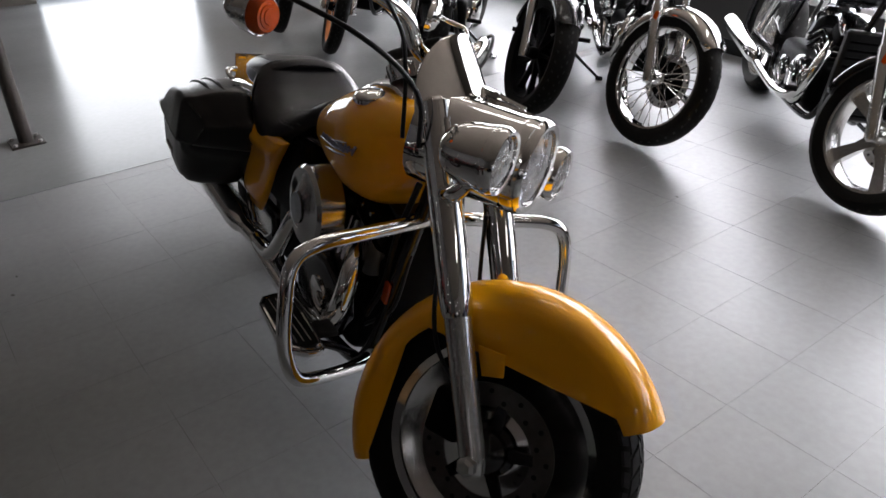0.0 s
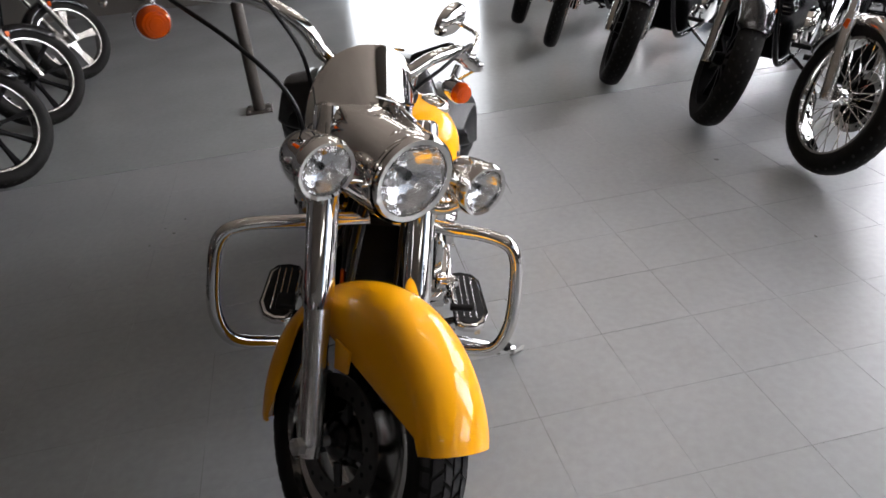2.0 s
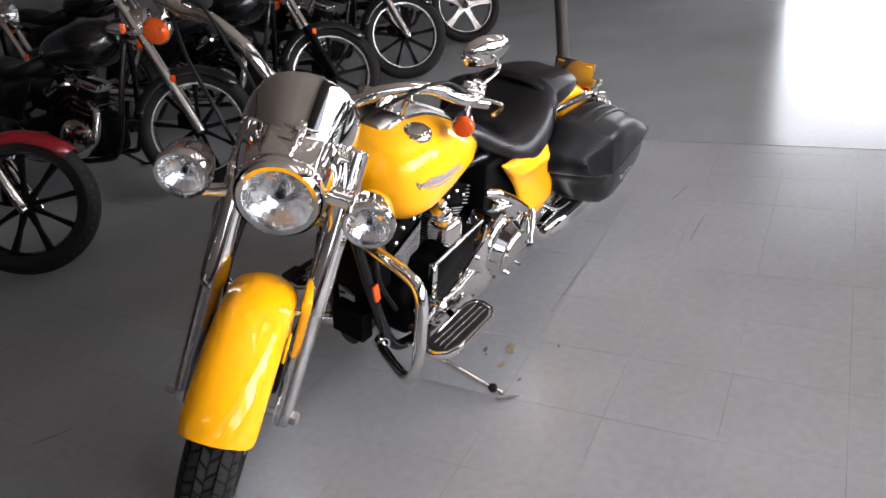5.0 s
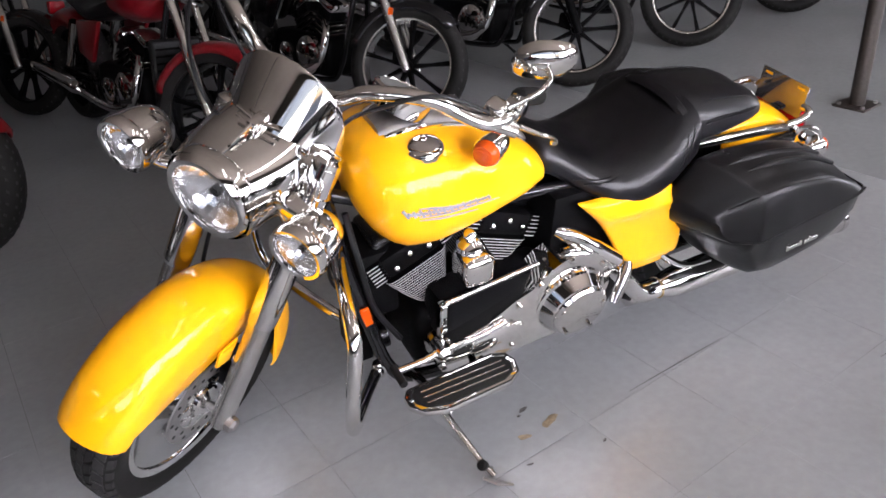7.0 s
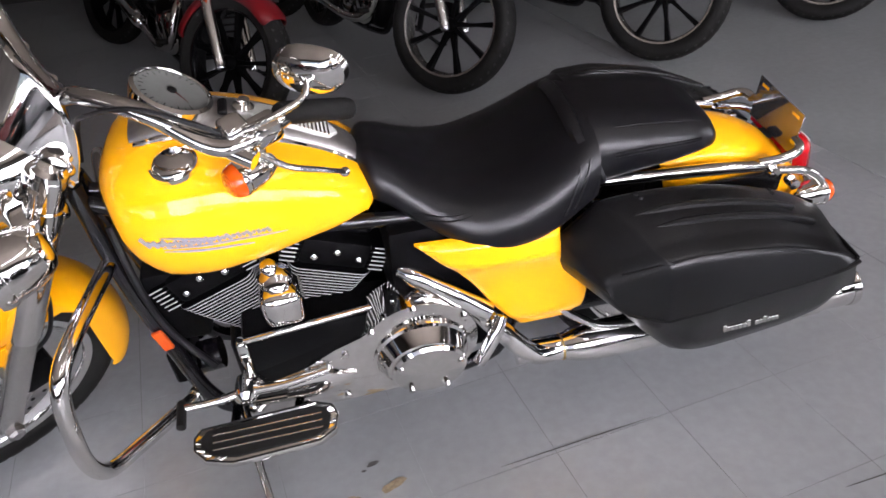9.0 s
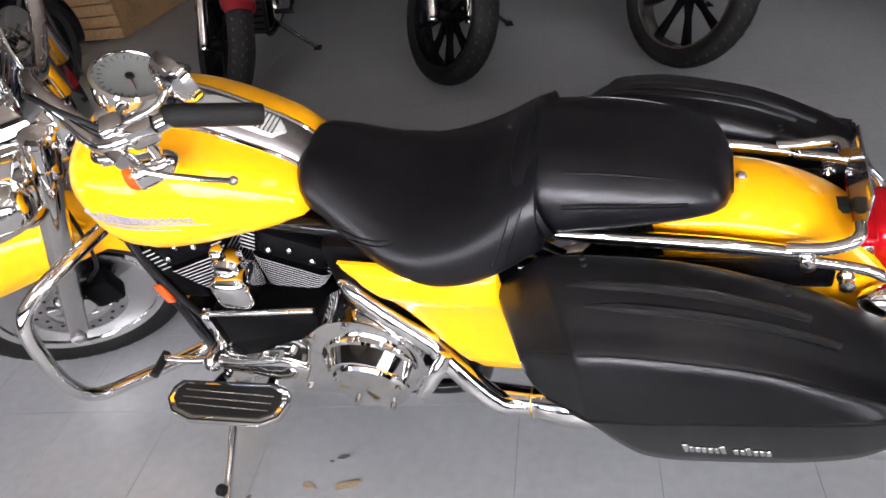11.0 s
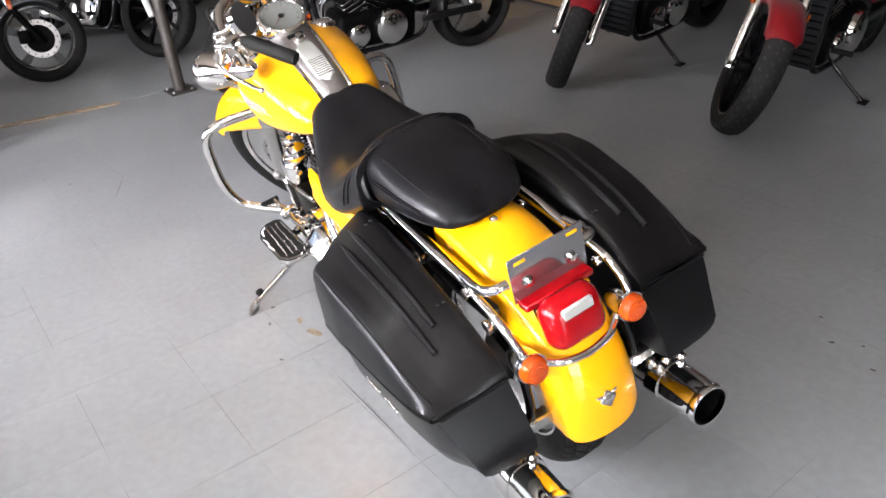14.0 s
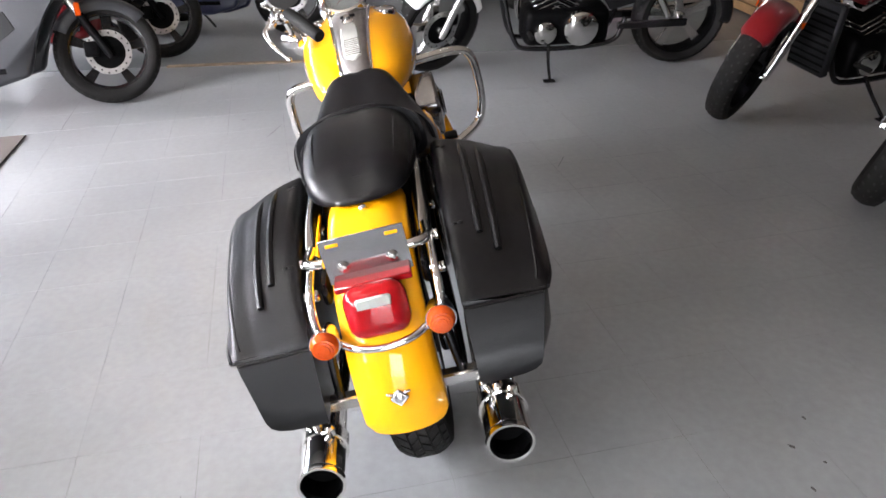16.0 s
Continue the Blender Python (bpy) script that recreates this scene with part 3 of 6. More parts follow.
def yellow_motorcycle():
    bike = thing("motorcycle", "glossy yellow touring motorcycle with chrome trim, leaning on its side stand", "motorcycle", m=pose(0, 0, 0.002, -LEAN))
    S = steered(STEER)
    # -- front wheel and fork, turned to the left
    ax, az = 0.81, 0.292
    WC = V(ax, 0, az)
    SW = S @ Matrix.Translation(WC) @ Matrix.Rotation(radians(3), 4, STEM) @ Matrix.Translation(-WC)
    fw = part("front_wheel", lathe([(0.205, -0.048), (0.222, -0.052), (0.226, -0.046), (0.214, -0.03), (0.206, 0), (0.214, 0.03), (0.226, 0.046), (0.222, 0.052), (0.205, 0.048), (0.196, 0.0)], (ax, 0, az), (0, 1, 0), 56, closed=True), CHROME, bike, m=SW)
    wheel_tyre("tyre", (ax, 0, az), 0.300, 0.128, fw)
    part("wheel_disc", lathe([(0.204, 0.040), (0.188, 0.030), (0.165, 0.020), (0.13, 0.014), (0.10, 0.020), (0.06, 0.040), (0.06, -0.040), (0.10, -0.020), (0.13, -0.014), (0.165, -0.020), (0.188, -0.030), (0.204, -0.040)], (ax, 0, az), (0, 1, 0), 48, closed=True), POLISHED, fw, "polished solid wheel disc")
    rotor((ax, 0.062, az), 1, fw, r=0.122)
    # right-hand disc and carrier coloured dark: that side's shade is in the material
    rotor((ax, -0.062, az), -1, fw, r=0.142, metal=SHADESTEEL, arm=BLACKGLOSS)
    for s in (-1, 1):
        # the right cap is black instead of chrome, again shade given as colour
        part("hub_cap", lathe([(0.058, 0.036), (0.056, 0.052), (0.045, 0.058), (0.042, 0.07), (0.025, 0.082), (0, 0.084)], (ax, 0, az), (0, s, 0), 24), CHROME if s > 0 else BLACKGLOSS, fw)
    part("axle_shaft", rod((ax, -0.168, az), (ax, 0.168, az), 0.011), STEEL, bike, m=S)
    d = STEM
    foot = V(ax + 0.005, 0, az) - d * 0.035
    for s in (-1, 1):
        y = V(0, s * 0.128, 0)
        leg = part("fork_leg", tube([foot + y + d * 0.01, foot + y + d * 0.04, foot + y + d * 0.09, foot + y + d * 0.345], [0.019, 0.027, 0.0265, 0.0275], 20, 5), SATIN, bike, "polished alloy fork slider", m=S)
        part("axle_nut", lathe([(0.02, 0), (0.02, 0.016), (0.012, 0.022), (0, 0.022)], foot + y + d * 0.035 + V(0, s * 0.02, 0), (0, s, 0), 6), STEEL, leg)
        part("fender_bolt", lathe([(0.012, -0.01), (0.012, 0.008), (0, 0.010)], foot + y * 0.86 + d * 0.20, (0, s, 0), 8), CHROME, leg)
        part("fork_cover", tube([foot + y + d * 0.32, foot + y + d * 0.36, foot + y + d * 0.60, foot + y + d * 0.66], [0.0300, 0.0335, 0.0335, 0.034], 22, 3), CHROME, bike, "chrome fork cover", m=S)
        part("fork_cover", tube([foot + y + d * 0.655, foot + y + d * 0.725], 0.031, 20, smooth=False), CHROME, bike, "chrome upper fork tube", m=S)
        part("fork_cap", lathe([(0.030, 0), (0.030, 0.012), (0.022, 0.02), (0, 0.022)], foot + y + d * 0.725, d, 18), CHROME, bike, m=S)
        part("triple_clamp_bolt", rod(foot + y + d * 0.64 + V(0.03, s * 0.01, 0), foot + y + d * 0.715 + V(0.03, s * 0.01, 0), 0.009, seg=10), CHROME, bike, m=S)
        part("caliper", box(ax - 0.135, ax - 0.055, s * 0.065 - 0.028, s * 0.065 + 0.028, az - 0.01, az + 0.09, 0.012, 2), BLACKMATT, bike, "black brake caliper", m=S)
        part("brake_hose", tube([V(ax - 0.09, s * 0.07, az + 0.09), V(ax - 0.16, s * 0.10, az + 0.17), V(ax - 0.20, s * 0.105, az + 0.28), V(ax - 0.23, s * 0.09, az + 0.42)], 0.005, 8), BLACKPLAS, bike, "black rubber brake hose", m=S)
    edge = lambda a: max(0.175, min(0.185 / max(math.sin(radians(a)), 0.05), 0.245 / max(-math.cos(radians(a)), 0.05)))
    ff = part("front_fender", fender(ax + 0.008, az + 0.006, 0.341, 35, 211, 0.086, 0.052, steps=52, crown=0.056, inner=edge, tip=0.96), YELLOW, bike, "glossy yellow deep front fender", m=SW, sharp=50)
    part("fender_hem", tube([V(ax + 0.008 + 0.339 * math.cos(radians(35)) * q, y, az + 0.006 + 0.339 * math.sin(radians(35)) * q) for q, y in ((0.905, -0.074), (0.962, -0.050), (0.996, 0), (0.962, 0.050), (0.905, 0.074))], 0.0025, 6), YELLOW, ff)
    for s in (-1, 1):
        part("fender_bracket", plate([(ax - 0.085, az + 0.205), (ax - 0.025, az + 0.21), (ax - 0.012, az + 0.165), (ax - 0.055, az + 0.150)], s * 0.088, s * 0.096, 0.003), YELLOW, ff)
    # -- lower clamp, nacelle, lamps, screen
    LC = V(0.707, 0, 0.86)
    SF = S @ Matrix.Translation(LC + V(-0.026, -0.008, -0.007)) @ Matrix.Rotation(radians(5), 4, STEM) @ Matrix.Translation(-LC)
    SC = S @ Matrix.Translation((0.5, -0.012, 1.0)) @ Matrix.Rotation(radians(5), 4, STEM) @ Matrix.Translation((-0.5, 0, -1.0))
    low = foot + d * 0.64
    part("lower_clamp", box(low.x - 0.04, low.x + 0.06, -0.155, 0.155, low.z - 0.022, low.z + 0.022, 0.016, 3), CHROME, bike, "chrome lower fork clamp", m=S)
    top = foot + d * 0.735
    part("top_clamp", box(top.x - 0.035, top.x + 0.035, -0.145, 0.145, top.z - 0.024, top.z - 0.002, 0.010, 3), CHROME, bike, "chrome top fork clamp", m=S)
    rings = []
    for u in np.linspace(0, 1, 14):
        x = 0.712 - 0.235 * u
        cz = 0.862 + 0.012 * u
        hy = 0.101 + 0.038 * math.sin(u * 1.9) - 0.02 * u
        up = 0.094 - 0.012 * u
        rings.append(oval(x, 0, hy, cz + up, cz - 0.100 - 0.02 * u, cz, 2.15 + 0.5 * u, 32))
    na = part("headlamp_nacelle", skin(rings + [[V(0.470, q.y * 0.02, 0.87 + (q.z - 0.87) * 0.02) for q in rings[-1]]], cap=False), CHROME, bike, "chrome headlamp nacelle", m=SF, sharp=60)
    part("nacelle_band", skin([[V(x, *p) for p in ((q.y * k, 0.862 + (q.z - 0.862) * k) for q in oval(x, 0, 0.101, 0.955, 0.764, 0.862, 2.15, 32))] for x, k in ((0.70, 1.0), (0.706, 1.035), (0.690, 1.05), (0.676, 1.045), (0.670, 1.0))], cap=False), CHROME, na)
    part("nacelle_ridge", tube([(0.70, 0, 0.954), (0.66, 0, 0.955), (0.60, 0, 0.957), (0.54, 0, 0.956)], [0.003, 0.006, 0.007, 0.004], 8), CHROME, na)
    lamp((0.708, 0, 0.862), 0.094, 0.12, bike, "headlamp", SF)
    for s in (-1, 1):
        lamp((0.705, s * 0.212, 0.858), 0.060, 0.105, bike, "passing_lamp", SF)
        part("lamp_arm", tube([(0.665, s * 0.21, 0.80), (0.64, s * 0.19, 0.775), (0.60, s * 0.13, 0.765), (0.575, s * 0.09, 0.77)], [0.013, 0.017, 0.018, 0.02], 12), CHROME, bike, "chrome lamp bracket", m=SF)
        sy, sx, sz, sa = (0.368, 0.274, 0.956, 0.0) if s > 0 else (-0.443, 0.296, 0.966, 0.0)
        turn = turn_signal((sx, sy, sz), (1, sa, 0.03), bike, S, 0.030 if s > 0 else 0.034)
        part("stalk", tube([(sx - 0.04, sy - 0.04 * sa, sz + 0.006), (sx - 0.045, sy, sz + 0.03), (sx - 0.045, sy, sz + 0.06)], [0.012, 0.010, 0.009], 10), CHROME, turn)
    part("clasp", tube([(0.565, -0.014, 0.955), (0.55, 0, 0.974), (0.53, 0.014, 0.972), (0.54, 0, 0.960)], 0.006, 8), CHROME, na)
    # small curved screen with a mirror finish above the nacelle
    rings = []
    for u in np.linspace(0, 1, 16):
        c = V(0.545 - 0.094 * u, 0, 0.945 + 0.114 * u)
        hw = 0.146 * math.sqrt(max(0.0, 1 - (u * 0.995) ** 2.6))
        front = [c + V(-0.068 * (abs(f) * hw / 0.146) ** 2.1, f * hw, -0.085 * (1 - u) * abs(f) ** 2.5) for f in np.linspace(-1, 1, 21)]
        back = [p + V(-0.0035, 0, -0.0015) for p in front[::-1]]
        rings.append(front + back)
    ws = part("screen", skin(rings), CHROME, bike, "small mirror-finished fly screen", m=SC, sharp=60)
    part("screen_trim", tube([V(0.550 - 0.068 * abs(f) ** 2.1, f * 0.146, 0.944 - 0.085 * abs(f) ** 2.5) for f in np.linspace(-1, 1, 13)], 0.005, 8, 3), CHROME, ws)
    clamp = part("screen_clamp", box(0.520, 0.566, -0.013, 0.013, 0.950, 0.972, 0.005, 2), CHROME, bike, "chrome clamp at the foot of the screen", m=SC)
    for q in (-1, 1):
        part("clamp_bar", tube([(0.552 - 0.010 * abs(f), f * 0.052, 0.957 + 0.012 * q) for f in (-1, -0.5, 0, 0.5, 1)], 0.0035, 8), CHROME, clamp)
    part("clamp_stem", tube([(0.556, 0, 0.966), (0.585, 0, 0.962), (0.625, 0, 0.958)], [0.006, 0.005, 0.004], 8), CHROME, clamp)
    # -- handlebar and controls
    SB = S @ Matrix.Translation((0, -0.022, 0.025))
    bar = part("handlebar", tube([(0.262, -0.43, 1.005), (0.30, -0.36, 1.015), (0.36, -0.27, 1.045), (0.405, -0.17, 1.025), (0.415, -0.10, 0.975), (0.42, 0, 0.960), (0.415, 0.10, 0.975), (0.405, 0.17, 1.025), (0.36, 0.27, 1.045), (0.30, 0.36, 1.015), (0.262, 0.43, 1.005)], 0.0155, 14, 6), CHROME, bike, "chrome handlebar", m=SB)
    for s in (-1, 1):
        g1 = V(0.045, s * 0.383, 0.941)
        # bend from the bar to the grip
        part("bar_end", tube([(0.34, s * 0.30, 1.035), (0.30, s * 0.375, 1.015), (0.255, s * 0.402, 1.020), (0.16, s * 0.384, 1.010)], 0.0155, 12), CHROME, bar)
        part("grip", tube([V(0.185, s * 0.386, 1.020), V(0.165, s * 0.384, 1.010), V(0.065, s * 0.383, 0.953), g1], [0.0175, 0.0195, 0.0195, 0.018], 16), RUBBER, bar, "black rubber grip")
        part("switch_housing", box(0.195, 0.245, s * 0.397 - 0.021, s * 0.397 + 0.021, 0.998, 1.040, 0.009, 2), CHROME, bar)
        part("reservoir", box(0.240, 0.282, s * 0.375 - 0.022, s * 0.375 + 0.022, 1.014, 1.046, 0.010, 3), CHROME, bar)
        part("lever", tube([(0.25, s * 0.430, 1.010), (0.228, s * 0.466, 1.000), (0.175, s * 0.480, 0.965), (0.130, s * 0.476, 0.922)], [0.009, 0.007, 0.0065, 0.006], 10, flat=0.7), SATIN, bar, "polished hand lever")
        part("lever_ball", lathe([(0.001, -0.009), (0.0065, -0.0065), (0.009, 0), (0.0065, 0.0065), (0.001, 0.009)], (0.127, s * 0.475, 0.918), (1, 0, 0), 12), SATIN, bar)
        mi = part("mirror_stem", tube([(0.255, s * 0.395, 1.04), (0.215, s * 0.43, 1.075), (0.165, s * 0.43, 1.082), (0.14, s * 0.405, 1.086)], 0.0055, 10), CHROME, bar, "chrome mirror stem")
        shell, face = [], []
        for u, k in ((0.0, 1.0), (0.4, 0.97), (0.75, 0.75), (0.95, 0.35), (1.0, 0.05)):
            shell.append([V(0.118 + 0.034 * u, s * 0.395 + k * 0.064 * math.copysign(abs(math.cos(a)) ** 0.8, math.cos(a)), 1.086 + k * 0.045 * math.copysign(abs(math.sin(a)) ** 0.9, math.sin(a)) + 0.018 * k * math.cos(a) * s) for a in np.linspace(0, 2 * math.pi, 24, endpoint=False)])
        part("mirror", skin(shell), CHROME, mi, "chrome oval mirror", m=(Matrix.Translation((0.13, 0.395, 1.086)) @ Matrix.Rotation(radians(28), 4, "Z") @ Matrix.Translation((-0.13, -0.395, -1.086))) if s > 0 else None)
        part("cable", tube([(0.24, s * 0.40, 1.0), (0.36, s * 0.30, 1.07), (0.415, s * 0.20, 1.01), (0.42, s * 0.13, 0.93), (0.43, s * 0.08, 0.80)], 0.0045, 8), BLACKPLAS, bar, "black control cable")
        part("riser", rod((0.43, s * 0.05, 0.88), (0.42, s * 0.05, 0.972), 0.02), CHROME, bar)
    part("long_cable", tube([(0.27, -0.40, 0.99), (0.42, -0.30, 0.96), (0.50, -0.20, 0.90), (0.50, -0.13, 0.80)], 0.005, 8), BLACKPLAS, bar)
    # -- tank and dash
    SQ = 2.55
    keys = [(-0.098, 0.070, 0.738, 0.698, 0.716), (-0.088, 0.096, 0.754, 0.688, 0.718), (-0.05, 0.122, 0.790, 0.672, 0.724), (0.05, 0.152, 0.848, 0.645, 0.738), (0.15, 0.168, 0.886, 0.620, 0.745),
            (0.25, 0.178, 0.898, 0.615, 0.755), (0.32, 0.166, 0.890, 0.640, 0.765), (0.36, 0.130, 0.866, 0.690, 0.780), (0.382, 0.070, 0.835, 0.740, 0.790)]
    keys = [(x, hy * 1.06, zt, zb, zm) for x, hy, zt, zb, zm in keys]
    rings = [oval(x, 0, *curve(keys, x), SQ, 44) for x in [-0.098, -0.095, -0.088, *np.linspace(-0.078, 0.34, 20), 0.355, 0.368, 0.377, 0.382]]
    rings = [[V(p.x, p.y, p.z) for p in r] for r in rings]
    tank = part("fuel_tank", skin(rings), YELLOW, bike, "glossy yellow teardrop fuel tank", sharp=60)
    for s in (-1, 1):
        zc = curve(keys, 0.235)[1]
        cap = part("tank_cap", lathe([(0.035, -0.02), (0.036, 0.008), (0.032, 0.013), (0.024, 0.016), (0, 0.018)], (0.237, s * 0.116, 0.876), (0.06, s * 0.2, 1), 30), CHROME, tank, "round chrome tank cap")
        part("cap_ring", lathe([(0.041, -0.006), (0.041, 0.003), (0.036, 0.003), (0.036, -0.006)], (0.237, s * 0.116, 0.878), (0.06, s * 0.2, 1), 30, closed=True), CHROME, cap)
        # chrome script on the flank, drawn as plain bars
        for k in range(25):
            u = k / 24
            x = 0.312 - 0.205 * u
            hy, zt, zb, zm = curve(keys, x)
            z = 0.772 - 0.024 * u
            hgt = (0.026, 0.013, 0.018, 0.014)[k % 4] * (1 - 0.5 * u)
            y = hy * (1 - abs((z - zm) / (zt - zm)) ** SQ) ** (1 / SQ)
            part("emblem_bar", move(box(-0.0034, 0.0034, -0.003, 0.0018, -hgt / 2, hgt / 2, 0.0006, 1), Matrix.Translation((x, s * y, z)) @ Matrix.Rotation(-s * 0.10, 4, "Z") @ Matrix.Rotation((0.55, 1.15, 0.35, 0.9)[k % 4], 4, "Y")), SILVER, tank)
        for z0, ln in ((0.783, 0.11), (0.760, 0.21), (0.753, 0.15)):
            pts = []
            for u in np.linspace(0, 1, 8):
                x = 0.285 - ln * u
                z = z0 - 0.026 * u
                hy, zt, zb, zm = curve(keys, x)
                q = (zt - zm) if z > zm else (zm - zb)
                pts.append(V(x, s * (hy * (1 - abs((z - zm) / q) ** SQ) ** (1 / SQ) + 0.001), z))
            part("emblem_line", tube(pts, [0.0010, 0.0026, 0.0026, 0.0022, 0.0010], 6, 2), SILVER, tank)
    dk = [(-0.100, 0.036, 0.750), (-0.07, 0.040, 0.784), (0.02, 0.045, 0.844), (0.12, 0.050, 0.890), (0.19, 0.055, 0.908), (0.27, 0.058, 0.915), (0.31, 0.050, 0.902)]
    rings = []
    for x in np.linspace(-0.100, 0.31, 18):
        hw, zt = curve(dk, x)
        rings.append([V(x, y * hw, z) for y, z in ((-1.12, zt - 0.05), (-1.1, zt - 0.018), (-0.85, zt - 0.002), (-0.4, zt + 0.003), (0, zt + 0.004), (0.4, zt + 0.003), (0.85, zt - 0.002), (1.1, zt - 0.018), (1.12, zt - 0.05))])
    dash = part("dash_console", skin(rings), STEEL, bike, "silver dash console along the tank", sharp=60)
    for s in (-1, 1):
        part("console_trim", tube([V(x, s * curve(dk, x)[0] * 1.14, curve(dk, x)[1] - 0.016) for x in np.linspace(-0.095, 0.30, 12)], 0.006, 8, 2), CHROME, dash)
    rings = []
    for x in np.linspace(-0.045, 0.10, 10):
        hw, zt = curve(dk, x)
        q = 0.030 * math.sqrt(max(0.02, 1 - max(0, (abs(x - 0.03) - 0.045) / 0.03) ** 2)) if abs(x - 0.03) > 0.045 else 0.030
        rings.append([V(x, y * q, zt + z) for y, z in ((-1, 0.001), (-0.8, 0.008), (0, 0.009), (0.8, 0.008), (1, 0.001))])
    part("console_insert", skin(rings), DIAL, dash, "ribbed pale metal insert")
    for k in range(9):
        x = -0.03 + 0.007 * k
        zt = curve(dk, x)[1]
        part("insert_rib", tube([(x, -0.024, zt + 0.009), (x, 0.024, zt + 0.009)], 0.0018, 6, smooth=False), SATIN, dash)
    part("ignition_knob", lathe([(0.020, 0), (0.020, 0.012), (0.012, 0.018), (0.010, 0.026), (0, 0.027)], (0.115, 0, 0.888), (-0.3, 0, 1), 20), CHROME, dash)
    gn = V(-0.48, 0, 0.88)
    gc = V(0.225, 0, 0.945)
    sp = part("speedometer", lathe([(0.066, -0.035), (0.071, -0.004), (0.071, 0.006), (0.064, 0.010), (0.060, 0.004), (0.060, -0.002)], gc, gn, 36), CHROME, dash, "round chrome-rimmed speedometer")
    part("dial", lathe([(0.061, 0.0005), (0.03, 0.001), (0, 0.001)], gc, gn, 32), DIALFACE, sp)
    side, up = V(0, 1, 0), gn.normalized().cross(V(0, 1, 0))
    for k in range(21):
        a = radians(-130 + 13 * k)
        o = gc + gn.normalized() * 0.0022
        r0, r1 = (0.047, 0.056) if k % 2 == 0 else (0.051, 0.056)
        part("dial_tick", tube([o + (side * math.sin(a) - up * math.cos(a)) * r0, o + (side * math.sin(a) - up * math.cos(a)) * r1], 0.0010, 4, smooth=False), BLACKPLAS, sp)
    part("dial_needle", tube([gc + gn.normalized() * 0.004, gc + gn.normalized() * 0.004 + (side * 0.6 + up * 0.6) * 0.045], [0.002, 0.0007], 5, smooth=False), REDPAINT, sp)
    part("needle_boss", lathe([(0.009, 0.001), (0.008, 0.006), (0, 0.007)], gc, gn, 14), BLACKPLAS, sp)
    gl = part("dial_glass", lathe([(0.061, 0.008), (0.03, 0.010), (0, 0.0105)], gc, gn, 28), GLASS, sp)
    gl.visible_shadow = False
    part("warning_strip", box(0.140, 0.156, -0.024, 0.024, 0.896, 0.908, 0.003, 1), BLACKPLAS, dash)
    # -- seat
    sk = [(-0.072, 0.072, 0.770, 0.715), (-0.085, 0.094, 0.782, 0.700), (-0.12, 0.116, 0.774, 0.682), (-0.17, 0.142, 0.744, 0.646), (-0.22, 0.166, 0.717, 0.614), (-0.28, 0.189, 0.702, 0.578), (-0.35, 0.196, 0.708, 0.578), (-0.43, 0.190, 0.738, 0.600), (-0.495, 0.174, 0.780, 0.630), (-0.535, 0.160, 0.798, 0.650), (-0.562, 0.150, 0.798, 0.662)]

    def rake(p):
        """The pad's front and the strap lean ahead towards the top."""
        w = min(1.0, max(0.0, (p.x + 0.74) / 0.18)) if p.x > -0.565 or p.x < -0.539 else 1.0
        return 0.050 * w * min(1.0, max(0.0, (p.z - 0.665) / 0.12)) if p.x < -0.527 else 0.0

    def square(x):
        """How square the pad is across x: the bolster behind is flatter than the nose."""
        return 2.6 + 0.7 * min(1.0, max(0.0, (-0.28 - x) / 0.14))

    def seat_ring(x, keys, dip, bulge=None):
        bulge = bulge or square(x)
        hy, zt, zb = curve(keys, x)
        zm = zb + (zt - zb) * 0.34
        ring = oval(x, 0, hy, zt, zb, zm, bulge, 48)
        return [V(p.x + rake(p), p.y, p.z + dip * math.sin(min(1, abs(p.y) / hy) * math.pi) * (1 if p.z > zm else 0)) for p in ring]
    rs = part("rider_seat", skin([seat_ring(x, sk, 0.006) for x in [-0.072, -0.076, *np.linspace(-0.085, -0.525, 38)]]), LEATHER, bike, "black leather rider seat", sharp=70)
    pk = [(-0.540, 0.130, 0.790, 0.655), (-0.560, 0.136, 0.797, 0.660), (-0.60, 0.138, 0.797, 0.668), (-0.66, 0.136, 0.789, 0.676), (-0.72, 0.129, 0.774, 0.684), (-0.77, 0.115, 0.757, 0.688), (-0.80, 0.098, 0.738, 0.689), (-0.814, 0.078, 0.717, 0.690), (-0.822, 0.050, 0.704, 0.691)]
    ps = part("pillion_seat", skin([seat_ring(x, pk, 0.004, 2.9) for x in [*np.linspace(-0.540, -0.785, 26), -0.795, -0.804, -0.811, -0.817, -0.821, -0.824]]), LEATHER, bike, "black leather passenger pad", sharp=70)

    def seat_edge(x, keys, f, s, lift=0.001, bulge=None):
        bulge = bulge or square(x)
        hy, zt, zb = curve(keys, x)
        zm = zb + (zt - zb) * 0.34
        z = zb + (zt - zb) * f
        q = (zt - zm) if z > zm else (zm - zb)
        return V(x, s * (hy * (1 - abs((z - zm) / q) ** bulge) ** (1 / bulge) + lift), z)
    for s in (-1, 1):
        for f in (0.62, 0.57):
            part("seam", tube([seat_edge(x, pk, f, s, bulge=2.9) for x in np.linspace(-0.565, -0.755, 10)], 0.0022, 6, 2), LEATHER, ps)
        for q in (0.0, 0.024):
            part("seam", tube([seat_edge(-0.155 - q - (0.125 - 0.5 * q) * u, sk, 0.36 + 0.50 * u ** 0.7, s) for u in np.linspace(0, 1, 12)], 0.0022, 6, 2), LEATHER, rs)
